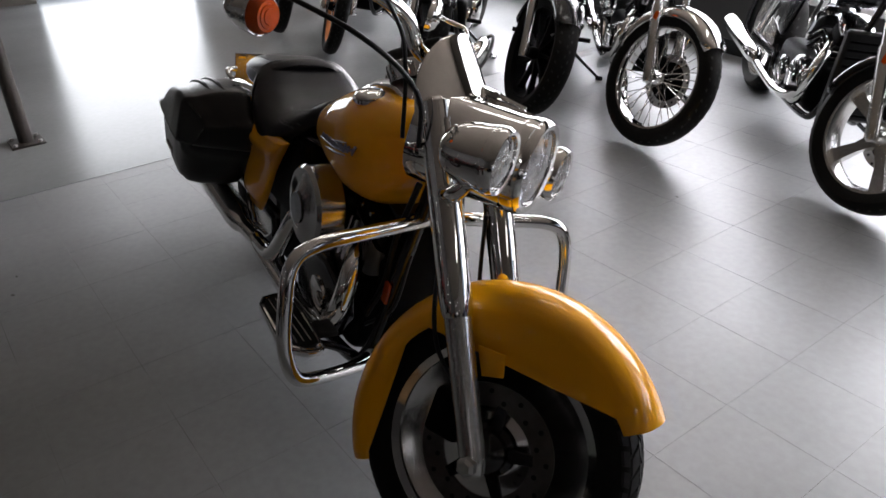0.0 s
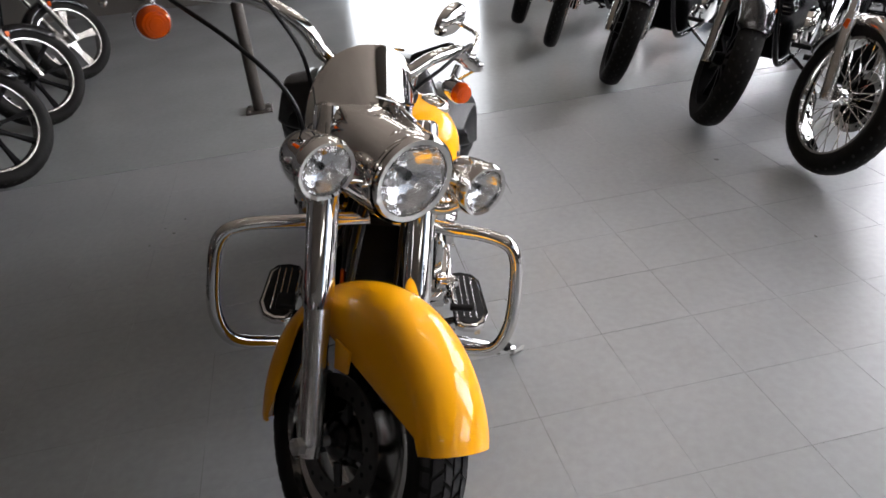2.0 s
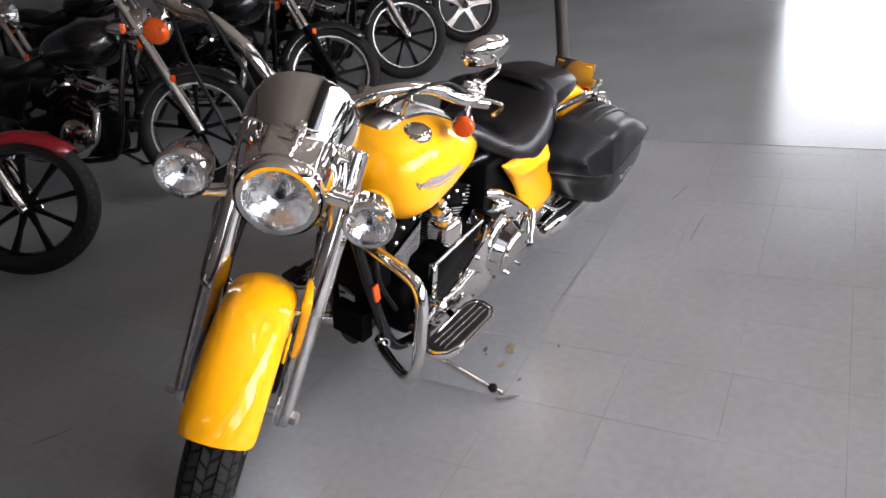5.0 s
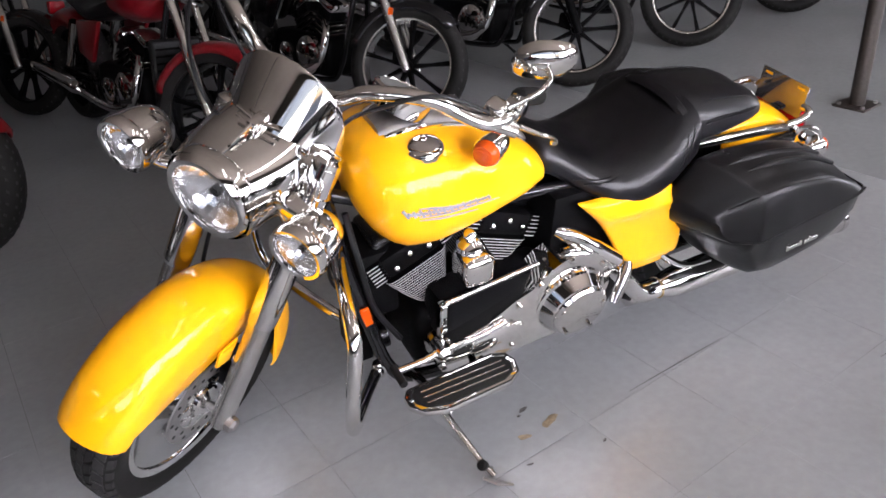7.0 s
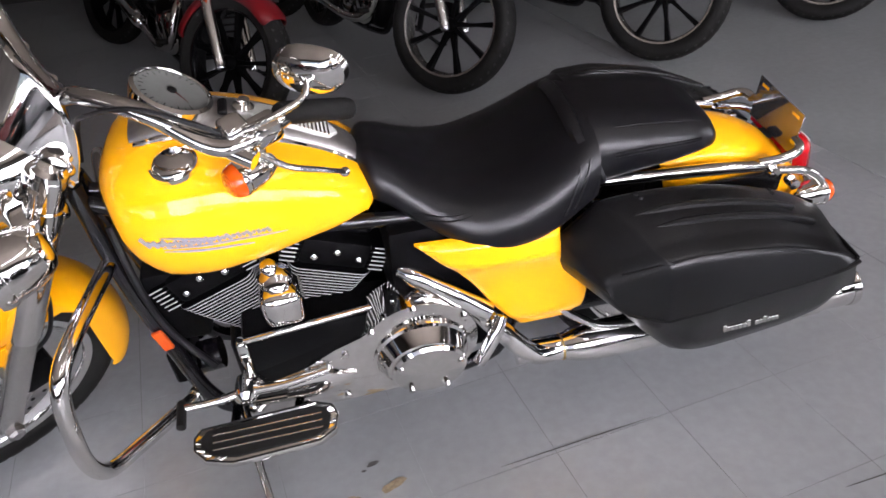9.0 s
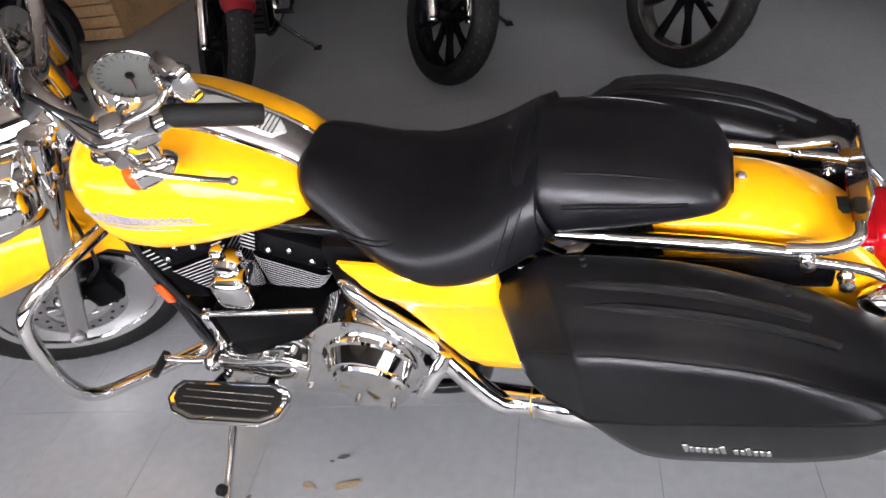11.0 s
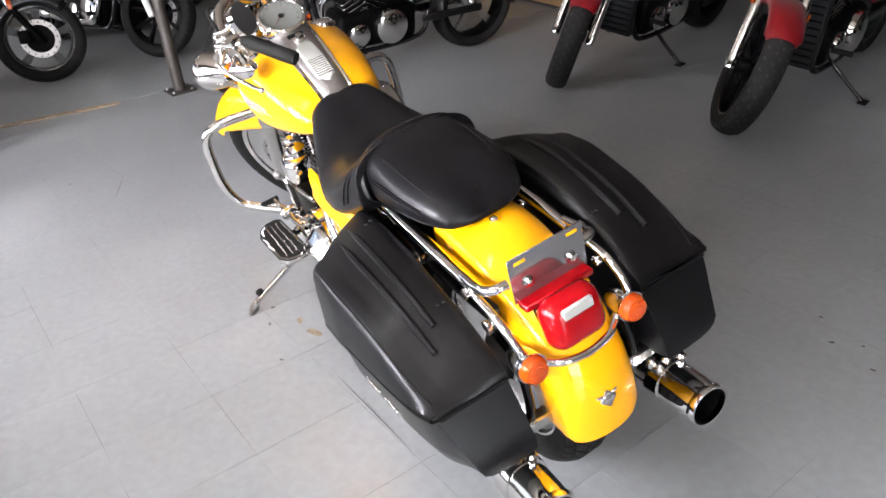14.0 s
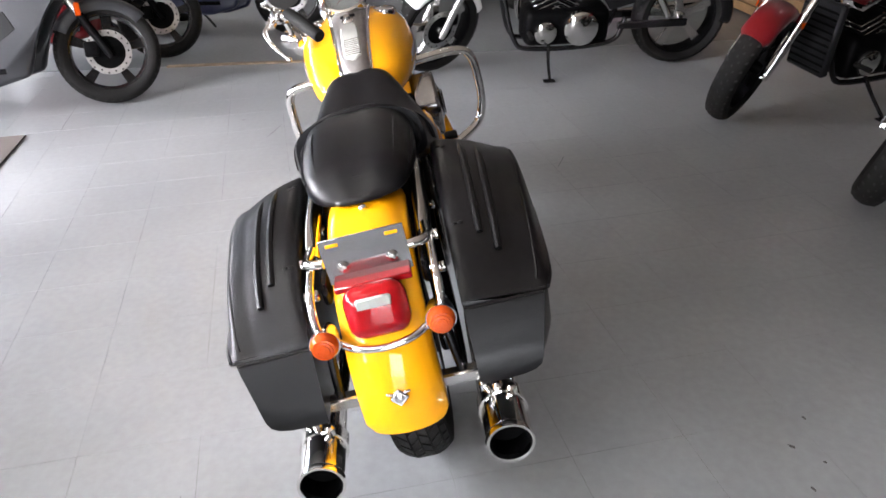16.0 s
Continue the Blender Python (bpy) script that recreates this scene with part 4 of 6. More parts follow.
            part("seam", tube([seat_edge(-0.448 - 0.9 * q - 0.035 * u, sk, 0.36 + 0.46 * u, s) for u in np.linspace(0, 1, 9)], 0.0020, 6, 2), LEATHER, rs)
    loop = [seat_edge(x, pk, 0.90, 1, bulge=2.9) for x in np.linspace(-0.572, -0.765, 10)] + [V(-0.790, 0.05, 0.742), V(-0.793, 0, 0.744), V(-0.790, -0.05, 0.742)] + [seat_edge(x, pk, 0.90, -1, bulge=2.9) for x in np.linspace(-0.765, -0.572, 10)]
    part("top_seam", tube(loop, 0.0026, 6, 2), LEATHER, ps)
    strap = []
    for x in (-0.528, -0.536, -0.552, -0.560):
        hy, zt, zb = curve(pk, max(-0.6, min(x, -0.540)))
        g = 0.011 if -0.555 < x < -0.532 else 0.002
        zm = zb + (zt - zb) * 0.34
        strap.append([V(p.x + rake(p), p.y, p.z) for p in oval(x, 0, hy + g + 0.010, zt + g + 0.002, zb + 0.004, zm, 2.4, 44)])
    part("grab_strap", skin(strap, cap=False), LEATHER, rs, "black passenger grab strap")
    part("seat_bolt", lathe([(0.009, -0.004), (0.009, 0.005), (0.006, 0.008), (0, 0.009)], (-0.836, 0, 0.684), (-0.15, 0, 1), 14), CHROME, bike, "chrome seat bolt")
    # -- rear wheel, fender, tail
    rx, rz = -0.788, 0.294
    rw = part("rear_wheel", lathe([(0.205, -0.048), (0.224, -0.05), (0.206, 0), (0.224, 0.05), (0.205, 0.048), (0.19, 0)], (rx, 0, rz), (0, 1, 0), 48, closed=True), CHROME, bike)
    wheel_tyre("tyre", (rx, 0, rz), 0.293, 0.132, rw)
    part("wheel_disc", lathe([(0.204, 0.03), (0.1, 0.012), (0.06, 0.05), (0.06, -0.05), (0.1, -0.012), (0.204, -0.03)], (rx, 0, rz), (0, 1, 0), 40, closed=True), SATIN, rw)
    rf = part("rear_fender", fender(-0.785, 0.330, 0.357, 75, 184, 0.090, 0.085, steps=36, crown=0.036, tip=0.9), YELLOW, bike, "glossy yellow rear fender", sharp=50)
    for s in (-1, 1):
        # strut with a chrome cover, rail loop, docking studs
        st = part("fender_strut", box(-0.98, -0.50, s * 0.108 - 0.010, s * 0.108 + 0.010, 0.545, 0.605, 0.01, 2), BLACKGLOSS, bike, "black fender strut")
        part("strut_cover", tube([(-0.52, s * 0.122, 0.672), (-0.62, s * 0.124, 0.668), (-0.80, s * 0.124, 0.652), (-0.92, s * 0.122, 0.634)], [0.010, 0.019, 0.020, 0.016], 14, flat=0.7), CHROME, bike, "chrome strut cover")
        part("rail", tube([(-0.90, s * 0.124, 0.645), (-0.95, s * 0.126, 0.648), (-0.985, s * 0.122, 0.656), (-1.0, s * 0.108, 0.660), (-1.003, s * 0.086, 0.660)], 0.0105, 12), CHROME, bike, "chrome rail behind the seat")
        part("rail", tube([(-0.93, s * 0.128, 0.625), (-1.02, s * 0.13, 0.605), (-1.07, s * 0.128, 0.565), (-1.075, s * 0.12, 0.535)], 0.009, 12), CHROME, bike, "chrome signal rail", )
        for x, z in ((-0.93, 0.63), (-0.99, 0.585), (-0.70, 0.59)):
            stud = part("docking_stud", lathe([(0.010, 0), (0.013, 0.004), (0.013, 0.012), (0.008, 0.016), (0.012, 0.022), (0.012, 0.030), (0, 0.033)], (x, s * 0.118, z), (0, s, 0), 14), CHROME, bike, "chrome docking stud")
        part("support_rail", tube([(-0.60, s * 0.13, 0.34), (-0.85, s * 0.135, 0.33), (-1.02, s * 0.135, 0.345), (-1.06, s * 0.13, 0.40), (-1.04, s * 0.12, 0.52)], 0.010, 10), BLACKGLOSS, bike, "black saddlebag support rail")
        part("support_bracket", box(-1.065, -1.035, min(s * 0.085, s * 0.185), max(s * 0.085, s * 0.185), 0.335, 0.365, 0.004, 1), SATIN, bike, "silver saddlebag bracket")
        saddlebag(s, bike)
        turn_signal((-1.085, s * 0.119, 0.526), (-1, 0, 0.05), bike, None, 0.030)
        part("shock", tube([(-0.72, s * 0.115, 0.34), (-0.58, s * 0.115, 0.52)], 0.026, 14, smooth=False), BLACKGLOSS, bike, "black rear shock")
        part("swingarm", box(-0.86, -0.36, s * 0.10 - 0.014, s * 0.10 + 0.014, 0.275, 0.325, 0.01, 2), BLACKGLOSS, bike, "black swingarm")
    part("signal_bar", tube([(-1.065, -0.11, 0.522), (-1.085, -0.075, 0.508), (-1.10, -0.05, 0.505), (-1.105, 0, 0.500), (-1.10, 0.05, 0.505), (-1.085, 0.075, 0.508), (-1.065, 0.11, 0.522)], 0.0085, 12), CHROME, bike, "chrome signal bar")
    tl = V(-1.046, 0, 0.575)
    tn = Matrix.Translation(tl) @ Matrix.Rotation(radians(12), 4, "Y")
    tail = part("tail_lamp", move(box(-0.050, 0.02, -0.065, 0.065, -0.068, 0.044, 0.034, 5), tn), RED, bike, "red plastic tail lamp")
    part("tail_housing", move(box(-0.01, 0.045, -0.060, 0.060, -0.062, 0.034, 0.02, 3), tn), CHROME, tail)
    part("clear_window", move(box(-0.0515, -0.03, -0.036, 0.036, 0.002, 0.026, 0.004, 1), tn), DIAL, tail, "clear number light window")
    for k in range(9):
        part("window_rib", move(tube([(-0.0522, -0.032 + 0.008 * k, 0.004), (-0.0522, -0.032 + 0.008 * k, 0.024)], 0.0014, 5, smooth=False), tn), GLASS, tail)
    pm = Matrix.Translation((-1.012, -0.003, 0.664)) @ Matrix.Rotation(radians(-2), 4, "Y")
    pl = part("number_plate_holder", move(box(-0.0015, 0.0015, -0.086, 0.086, -0.052, 0.052, 0.001, 1), pm), PLATE, bike, "blank grey number plate holder")
    part("plate_edge", move(box(-0.028, 0.002, -0.080, 0.080, -0.062, -0.046, 0.003, 1), pm), RED, pl, "red reflector strip")
    for s in (-1, 1):
        part("plate_bolt", move(lathe([(0.012, 0), (0.012, 0.003), (0.008, 0.005), (0.007, 0.009), (0, 0.010)], (-0.002, s * 0.050, -0.014), (-1, 0, 0), 14), pm), CHROME, pl)
        part("plate_slot", move(box(-0.0026, 0.0022, s * 0.06 - 0.013, s * 0.06 + 0.013, 0.033, 0.041, 0.001, 1), pm), YELLOW, pl, "slot showing yellow paint")
    part("plate_bracket", move(box(0.002, 0.030, -0.02, 0.02, -0.052, -0.040, 0.006, 1), pm), BLACKPLAS, pl)
    em = Matrix.Translation((-0.785 - 0.358 * math.cos(radians(10.5)), 0, 0.330 + 0.358 * math.sin(radians(10.5)))) @ Matrix.Rotation(radians(10), 4, "Y")
    badge = part("fender_badge", move(box(-0.005, 0.003, -0.015, 0.015, -0.015, 0.015, 0.003, 1), em @ Matrix.Rotation(radians(45), 4, "X")), SATIN, rf, "small silver diamond badge")
    part("badge_boss", move(lathe([(0.011, -0.004), (0.010, 0.001), (0.006, 0.002), (0, 0.002)], (-0.0045, 0, 0.001), (-1, 0, 0), 18), em), CHROME, badge)
    for q in (-1, 1):
        part("badge_wing", move(box(-0.0045, 0.003, min(q * 0.012, q * 0.027), max(q * 0.012, q * 0.027), 0.004, 0.010, 0.002, 1), em @ Matrix.Rotation(radians(q * 12), 4, "X")), SATIN, badge)
    # -- side covers
    for s in (-1, 1):
        ahead = [(0.642, -0.150), (0.548, -0.235), (0.395, -0.335), (0.352, -0.372)]
        behind = [(0.622, -0.445), (0.560, -0.452), (0.432, -0.520), (0.372, -0.496), (0.352, -0.466)]
        swell = [(0.0, 0.0), (0.03, 0.010), (0.09, 0.014), (0.14, 0.023), (0.18, 0.024), (0.22, 0.019), (0.30, 0.011), (0.55, 0.006), (0.80, 0.013), (0.86, 0.014), (0.90, 0.006), (0.97, 0.003), (1.0, 0.0)]
        rings = []
        for v in (0.0, 0.01, 0.03, 0.06, 0.10, 0.14, 0.18, 0.24, 0.32, 0.42, 0.52, 0.62, 0.72, 0.80, 0.86, 0.89, 0.93, 0.97, 0.99, 1.0):
            za, zr = 0.642 - 0.290 * v, 0.622 - 0.270 * v
            xa, xr = curve(ahead[::-1], za)[0], curve(behind[::-1], zr)[0]
            face = []
            for u, k in ((0, 0.0), (0.01, 0.35), (0.03, 0.62), (0.07, 0.78), (0.12, 1.0), (0.3, 1.06), (0.5, 1.08), (0.7, 1.04), (0.9, 0.96), (0.96, 0.78), (0.99, 0.4), (1, 0.0)):
                face.append(V(xa + (xr - xa) * u, s * (0.174 + k * (0.006 + curve(swell, v)[0]) * min(1.0, 0.2 + v * 26, 0.2 + (1 - v) * 26)), za + (zr - za) * u))
            rings.append(face + [V(p.x, s * 0.166, p.z) for p in face[::-1]])
        part("side_cover", skin(rings), YELLOW, bike, "glossy yellow side cover", sharp=50)
    # -- frame
    for s in (-1, 1):
        part("frame_tube", tube([(0.44, s * 0.02, 0.80), (0.415, s * 0.055, 0.60), (0.375, s * 0.078, 0.40), (0.33, s * 0.10, 0.235), (0.25, s * 0.115, 0.185), (0.0, s * 0.125, 0.175), (-0.30, s * 0.125, 0.20), (-0.37, s * 0.12, 0.32)], 0.0175, 14, 5), BLACKGLOSS, bike, "black frame tube")
        part("side_reflector", move(box(-0.012, 0.012, -0.005, 0.005, -0.030, 0.030, 0.003, 1), Matrix.Translation((0.383, s * 0.094, 0.435)) @ Matrix.Rotation(radians(12), 4, 'Y')), AMBER, bike, "amber reflector on the frame")
        part("frame_tube", tube([(0.43, s * 0.02, 0.76), (0.2, s * 0.06, 0.68), (-0.1, s * 0.10, 0.66), (-0.45, s * 0.11, 0.64), (-0.55, s * 0.11, 0.60)], 0.016, 12), BLACKGLOSS, bike, "black upper frame tube")
        # engine guard
        gw = 0.965 if s > 0 else 1.13
        gd = part("engine_guard", tube([(x, y * gw, z) for x, y, z in [(0.42, s * 0.03, 0.635), (0.455, s * 0.16, 0.635), (0.485, s * 0.285, 0.630), (0.498, s * 0.335, 0.595), (0.512, s * 0.348, 0.50), (0.520, s * 0.345, 0.40), (0.510, s * 0.315, 0.325), (0.465, s * 0.24, 0.285), (0.39, s * 0.13, 0.245), (0.355, s * 0.09, 0.24)]], 0.0165, 14, 7), CHROME, bike, "chrome engine guard loop")
        part("guard_clamp", lathe([(0.022, -0.012), (0.022, 0.012), (0.016, 0.012), (0.016, -0.012)], (0.36, s * 0.095, 0.242), (0.4, s * 0.6, 0.1), 16, closed=True), CHROME, gd)
        # floorboards
        fb = [(0.36, 0.245), (0.345, 0.225), (0.10, 0.215), (0.065, 0.23), (0.055, 0.26), (0.065, 0.298), (0.10, 0.318), (0.28, 0.325), (0.335, 0.307), (0.36, 0.276)]
        zf = 0.268
        own = plate(fb, 0, 0.018, 0.004, 2)
        fbm = Matrix(((1, 0, 0, 0), (0, 0, s, 0), (0, 1, 0, zf), (0, 0, 0, 1)))
        board = part("floorboard", move(own, fbm), CHROME, bike, "chrome-edged rubber floorboard")
        part("rubber_pad", move(plate([(0.205 + (x - 0.205) * 0.89, 0.270 + (y - 0.270) * 0.78) for x, y in fb], 0.016, 0.022, 0.002, 1), fbm), RUBBER, board)
        part("board_groove", move(tube([(0.205 + (x - 0.205) * 0.975, 0.270 + (y - 0.270) * 0.94, 0.0175) for x, y in [*fb, fb[0]]], 0.0022, 6, smooth=False), Matrix(((1, 0, 0, 0), (0, s, 0, 0), (0, 0, 1, zf), (0, 0, 0, 1)))), RUBBER, board)
        for k in range(3):
            y = 0.252 + 0.018 * k
            part("pad_strip", tube([(0.092, s * y, zf + 0.0222), (0.318, s * y, zf + 0.0222)], 0.0022, 6, smooth=False), SATIN, board)
        part("board_bracket", tube([(0.14, s * 0.26, zf), (0.14, s * 0.18, zf - 0.03), (0.14, s * 0.11, 0.20)], 0.011, 8), BLACKGLOSS, board)
        part("board_bracket", tube([(0.28, s * 0.26, zf), (0.28, s * 0.18, zf - 0.03), (0.28, s * 0.11, 0.20)], 0.011, 8), BLACKGLOSS, board)
        # mufflers
        mf = part("muffler", tube([(-0.36, s * 0.185, 0.262), (-0.46, s * 0.192, 0.262), (-0.54, s * 0.196, 0.264), (-0.80, s * 0.197, 0.267), (-1.11, s * 0.197, 0.269)], [0.028, 0.030, 0.046, 0.047, 0.047], 26, 5), CHROME, bike, "chrome muffler")
        part("tip_ring", lathe([(0.044, 0.005), (0.050, 0.006), (0.0515, -0.004), (0.0495, -0.012), (0.044, -0.010)], (-1.195, s * 0.197, 0.269), (-1, 0, 0), 32, closed=True), CHROME, mf)
        part("tip_sleeve", lathe([(0.0475, 0.0), (0.0485, -0.03), (0.0485, -0.10)], (-1.195, s * 0.197, 0.269), (-1, 0, 0), 32), CHROME, mf)
        part("tip_bore", lathe([(0.0445, 0.004), (0.043, -0.05), (0.0, -0.06)], (-1.195, s * 0.197, 0.269), (-1, 0, 0), 28), BLACKMATT, mf, "sooty inside of the tip")
        part("muffler_clamp", lathe([(0.047, -0.02), (0.0535, -0.018), (0.0535, 0.018), (0.047, 0.02)], (-1.08, s * 0.197, 0.268), (-1, 0, 0), 28, closed=True), CHROME, mf)
        for q in (-0.028, 0.0, 0.028):
            part("clamp_bolt", lathe([(0.011, -0.008), (0.012, 0.008), (0.007, 0.014), (0, 0.015)], (-1.08 + q * 0.6, s * 0.197 + q, 0.268 + 0.050), (0, 0, 1), 10), CHROME, mf)
    # -- engine
    crank = V(0.105, 0, 0.285)
    eng = part("crankcase", box(-0.06, 0.26, -0.115, 0.115, 0.185, 0.40, 0.04, 3), BLACKMATT, bike, "black crankcase")
    part("crankcase_nose", lathe([(0.0, -0.11), (0.11, -0.105), (0.125, -0.06), (0.125, 0.06), (0.11, 0.105), (0, 0.11)], crank, (0, 1, 0), 32), BLACKMATT, eng)
    part("gearbox", box(-0.36, -0.05, -0.12, 0.11, 0.21, 0.43, 0.03, 3), BLACKMATT, eng)
    part("oil_tank", box(-0.42, -0.10, -0.145, 0.145, 0.40, 0.655, 0.02, 2), BLACKMATT, bike, "black battery and oil box")
    for tilt in (22.5, -22.5):
        m = Matrix.Translation((0.140 if tilt > 0 else 0.122, 0, 0.287)) @ Matrix.Rotation(radians(tilt), 4, "Y")
        cy = part("cylinder", move(lathe([(0.048, 0.09), (0.052, 0.15), (0.070, 0.29), (0, 0.29)], (0, 0, 0), (0, 0, 1), 24), m), BLACKMATT, bike, "black cylinder with bright fin edges")
        for k in range(16):
            u = k / 15
            z, hx, hy = 0.140 + 0.0092 * k, 0.040 + 0.046 * u ** 0.8, 0.078 + 0.020 * u
            ring = []
            for cx, cy_, a0 in ((1, 1, 0), (-1, 1, 90), (-1, -1, 180), (1, -1, 270)):
                for a in (0, 22.5, 45, 67.5, 90):
                    ring.append(V(cx * (hx - 0.022) + 0.022 * math.cos(radians(a0 + a)), cy_ * (hy - 0.022) + 0.022 * math.sin(radians(a0 + a)), z))
            part("fin", move(skin([[p + V(0, 0, -0.0018) for p in ring], [p + V(0, 0, 0.0018) for p in ring]]), m), BLACKMATT, cy)
            rim = [V(p.x * 1.007, p.y * 1.007, p.z) for p in ring]
            part("fin_edge", move(skin([[p + V(0, 0, -0.0011) for p in rim], [p + V(0, 0, 0.0011) for p in rim]], cap=False), m), FINEDGE, cy)
        part("cylinder_head", move(box(-0.074, 0.074, -0.092, 0.092, 0.282, 0.352, 0.014, 2), m), BLACKMATT, cy)
        for sx in (-1, 1):
            for k in range(6):
                z = 0.286 + 0.0115 * k
                part("head_fin", move(box(min(sx * 0.070, sx * 0.108), max(sx * 0.070, sx * 0.108), -0.088, 0.088, z, z + 0.0032, 0.001, 1), m), BLACKMATT, cy)
                part("fin_edge", move(box(min(sx * 0.078, sx * 0.1086), max(sx * 0.078, sx * 0.1086), 0.0872, 0.0888, z + 0.0004, z + 0.0028, 0.0, 1), m), FINEDGE, cy)
        part("rocker_cover", move(box(-0.070, 0.070, -0.066, 0.066, 0.350, 0.385, 0.016, 3), m), BLACKGLOSS, cy)
        for sx, z in ((-0.048, 0.318), (0.0, 0.332), (0.044, 0.314)):
            part("head_bolt", move(lathe([(0.0075, 0.088), (0.0075, 0.101), (0.004, 0.104), (0, 0.104)], (sx, 0, z), (0, 1, 0), 8), m), CHROME, cy)
            part("head_bolt", move(lathe([(0.0075, 0.088), (0.0075, 0.101), (0.004, 0.104), (0, 0.104)], (sx, 0, z), (0, -1, 0), 8), m), CHROME, cy)
    for x in (0.125, 0.095):
        for q in (0.06, 0.02):
            part("pushrod_tube", rod((x + q - 0.03, -0.13, 0.34), (x + (q - 0.04) * 4.2, -0.105, 0.56), 0.011, seg=12), CHROME, bike, "chrome pushrod tube")
    hn = part("horn_cover", box(0.076, 0.164, 0.095, 0.186, 0.492, 0.580, 0.026, 4), CHROME, bike, "chrome waterfall horn cover")
    part("horn_crown", lathe([(0.034, -0.01), (0.034, 0.008), (0.02, 0.022), (0, 0.026)], (0.124, 0.130, 0.588), (0, 0.1, 1), 20), CHROME, hn)
    part("horn_stud", lathe([(0.016, 0), (0.016, 0.008), (0.010, 0.014), (0, 0.016)], (0.130, 0.135, 0.622), (0.1, 0.5, 1), 14), CHROME, hn)
    # primary cover with its round clutch cover
    rear = [(-0.140 + 0.126 * math.cos(a), 0.383 + 0.126 * math.sin(a)) for a in np.linspace(radians(55), radians(265), 24)]
    front = [(0.188 + 0.058 * math.cos(a), 0.305 + 0.056 * math.sin(a)) for a in np.linspace(radians(-90), radians(85), 14)]
    pc = part("primary_cover", plate(rear + [(0.0, 0.252)] + front + [(0.10, 0.388), (0.03, 0.412), (-0.02, 0.446)], 0.115, 0.205, 0.014, 4), CHROME, bike, "chrome primary drive cover", sharp=55)
    part("clutch_housing", lathe([(0.108, 0.196), (0.106, 0.206), (0.100, 0.210), (0.082, 0.240), (0.078, 0.242), (0, 0.242)], (-0.143, 0, 0.378), (0, 1, -0.10), 44), CHROME, pc, sharp=25)
    part("clutch_cover", lathe([(0.081, 0.236), (0.081, 0.244), (0.076, 0.250), (0, 0.254)], (-0.150, 0, 0.372), (0, 1, -0.10), 44), CHROME, pc, "round chrome clutch cover", sharp=30)
    for k in range(5):
        a = 2 * math.pi * k / 5 + 0.4
        part("cover_bolt", lathe([(0.006, 0.246), (0.006, 0.256), (0, 0.257)], (-0.150 + 0.067 * math.cos(a), 0, 0.372 + 0.067 * math.sin(a)), (0, 1, -0.10), 8), CHROME, pc)
    for x, z in ((0.03, 0.268), (0.12, 0.262), (0.232, 0.288), (0.215, 0.345), (0.10, 0.376), (0.02, 0.404), (-0.04, 0.452), (-0.13, 0.497), (-0.235, 0.448), (-0.10, 0.268)):
        part("cover_bolt", lathe([(0.008, 0.2), (0.008, 0.212), (0, 0.214)], (x, 0, z), (0, 1, 0), 8), CHROME, pc)
    part("inspection_plate", plate([(0.00, 0.345), (0.06, 0.365), (0.15, 0.345), (0.16, 0.305), (0.03, 0.290)], 0.203, 0.214, 0.006, 2), CHROME, pc)
    part("chain_case_top", box(-0.10, 0.22, 0.06, 0.165, 0.33, 0.468, 0.02, 2), BLACKMATT, bike, "black inner primary case")
    part("starter_motor", tube([(-0.118, 0.135, 0.552), (-0.150, 0.150, 0.538), (-0.215, 0.172, 0.490), (-0.292, 0.190, 0.430)], [0.014, 0.024, 0.026, 0.022], 18, 4), CHROME, bike, "chrome starter and heat shield")
    part("heat_shield", tube([(-0.318, 0.205, 0.425), (-0.300, 0.222, 0.395), (-0.258, 0.245, 0.335)], [0.013, 0.017, 0.014], 12), CHROME, bike, "chrome passenger peg arm")
    part("crossover_pipe", tube([(-0.27, 0.16, 0.42), (-0.325, 0.19, 0.355), (-0.395, 0.205, 0.275), (-0.45, 0.200, 0.262), (-0.53, 0.196, 0.263)], 0.024, 16), CHROME, bike, "chrome crossover exhaust pipe")
    part("pipe_clamp", lathe([(0.024, -0.014), (0.032, -0.012), (0.032, 0.012), (0.024, 0.014)], (-0.475, 0.193, 0.262), (1, 0, 0), 18, closed=True), BRASS, bike, "tarnished exhaust clamp")
    part("bag_guard", tube([(-0.44, 0.17, 0.40), (-0.50, 0.185, 0.345), (-0.56, 0.20, 0.315), (-0.64, 0.205, 0.31)], 0.010, 10), CHROME, bike, "chrome saddlebag guard rail")
    # shifter and its rod
    sh = part("shift_lever", tube([(0.365, 0.215, 0.352), (0.29, 0.212, 0.350), (0.235, 0.205, 0.352), (0.15, 0.212, 0.360), (0.06, 0.212, 0.378)], [0.009, 0.009, 0.012, 0.010, 0.008], 10), CHROME, bike, "chrome heel and toe shifter")
    part("shift_boss", lathe([(0.018, 0.17), (0.022, 0.19), (0.022, 0.222), (0.012, 0.232), (0, 0.233)], (0.235, 0, 0.352), (0, 1, 0), 16), CHROME, sh)
    part("toe_peg", rod((0.365, 0.20, 0.353), (0.365, 0.262, 0.353), 0.010, seg=12), RUBBER, sh, "black rubber toe peg")
    part("shift_rod", rod((0.220, 0.172, 0.468), (-0.050, 0.172, 0.497), 0.0065, seg=10), CHROME, bike, "chrome shift linkage rod")
    part("shift_rod_arm", box(0.208, 0.228, 0.158, 0.184, 0.36, 0.476, 0.005, 1), CHROME, bike)
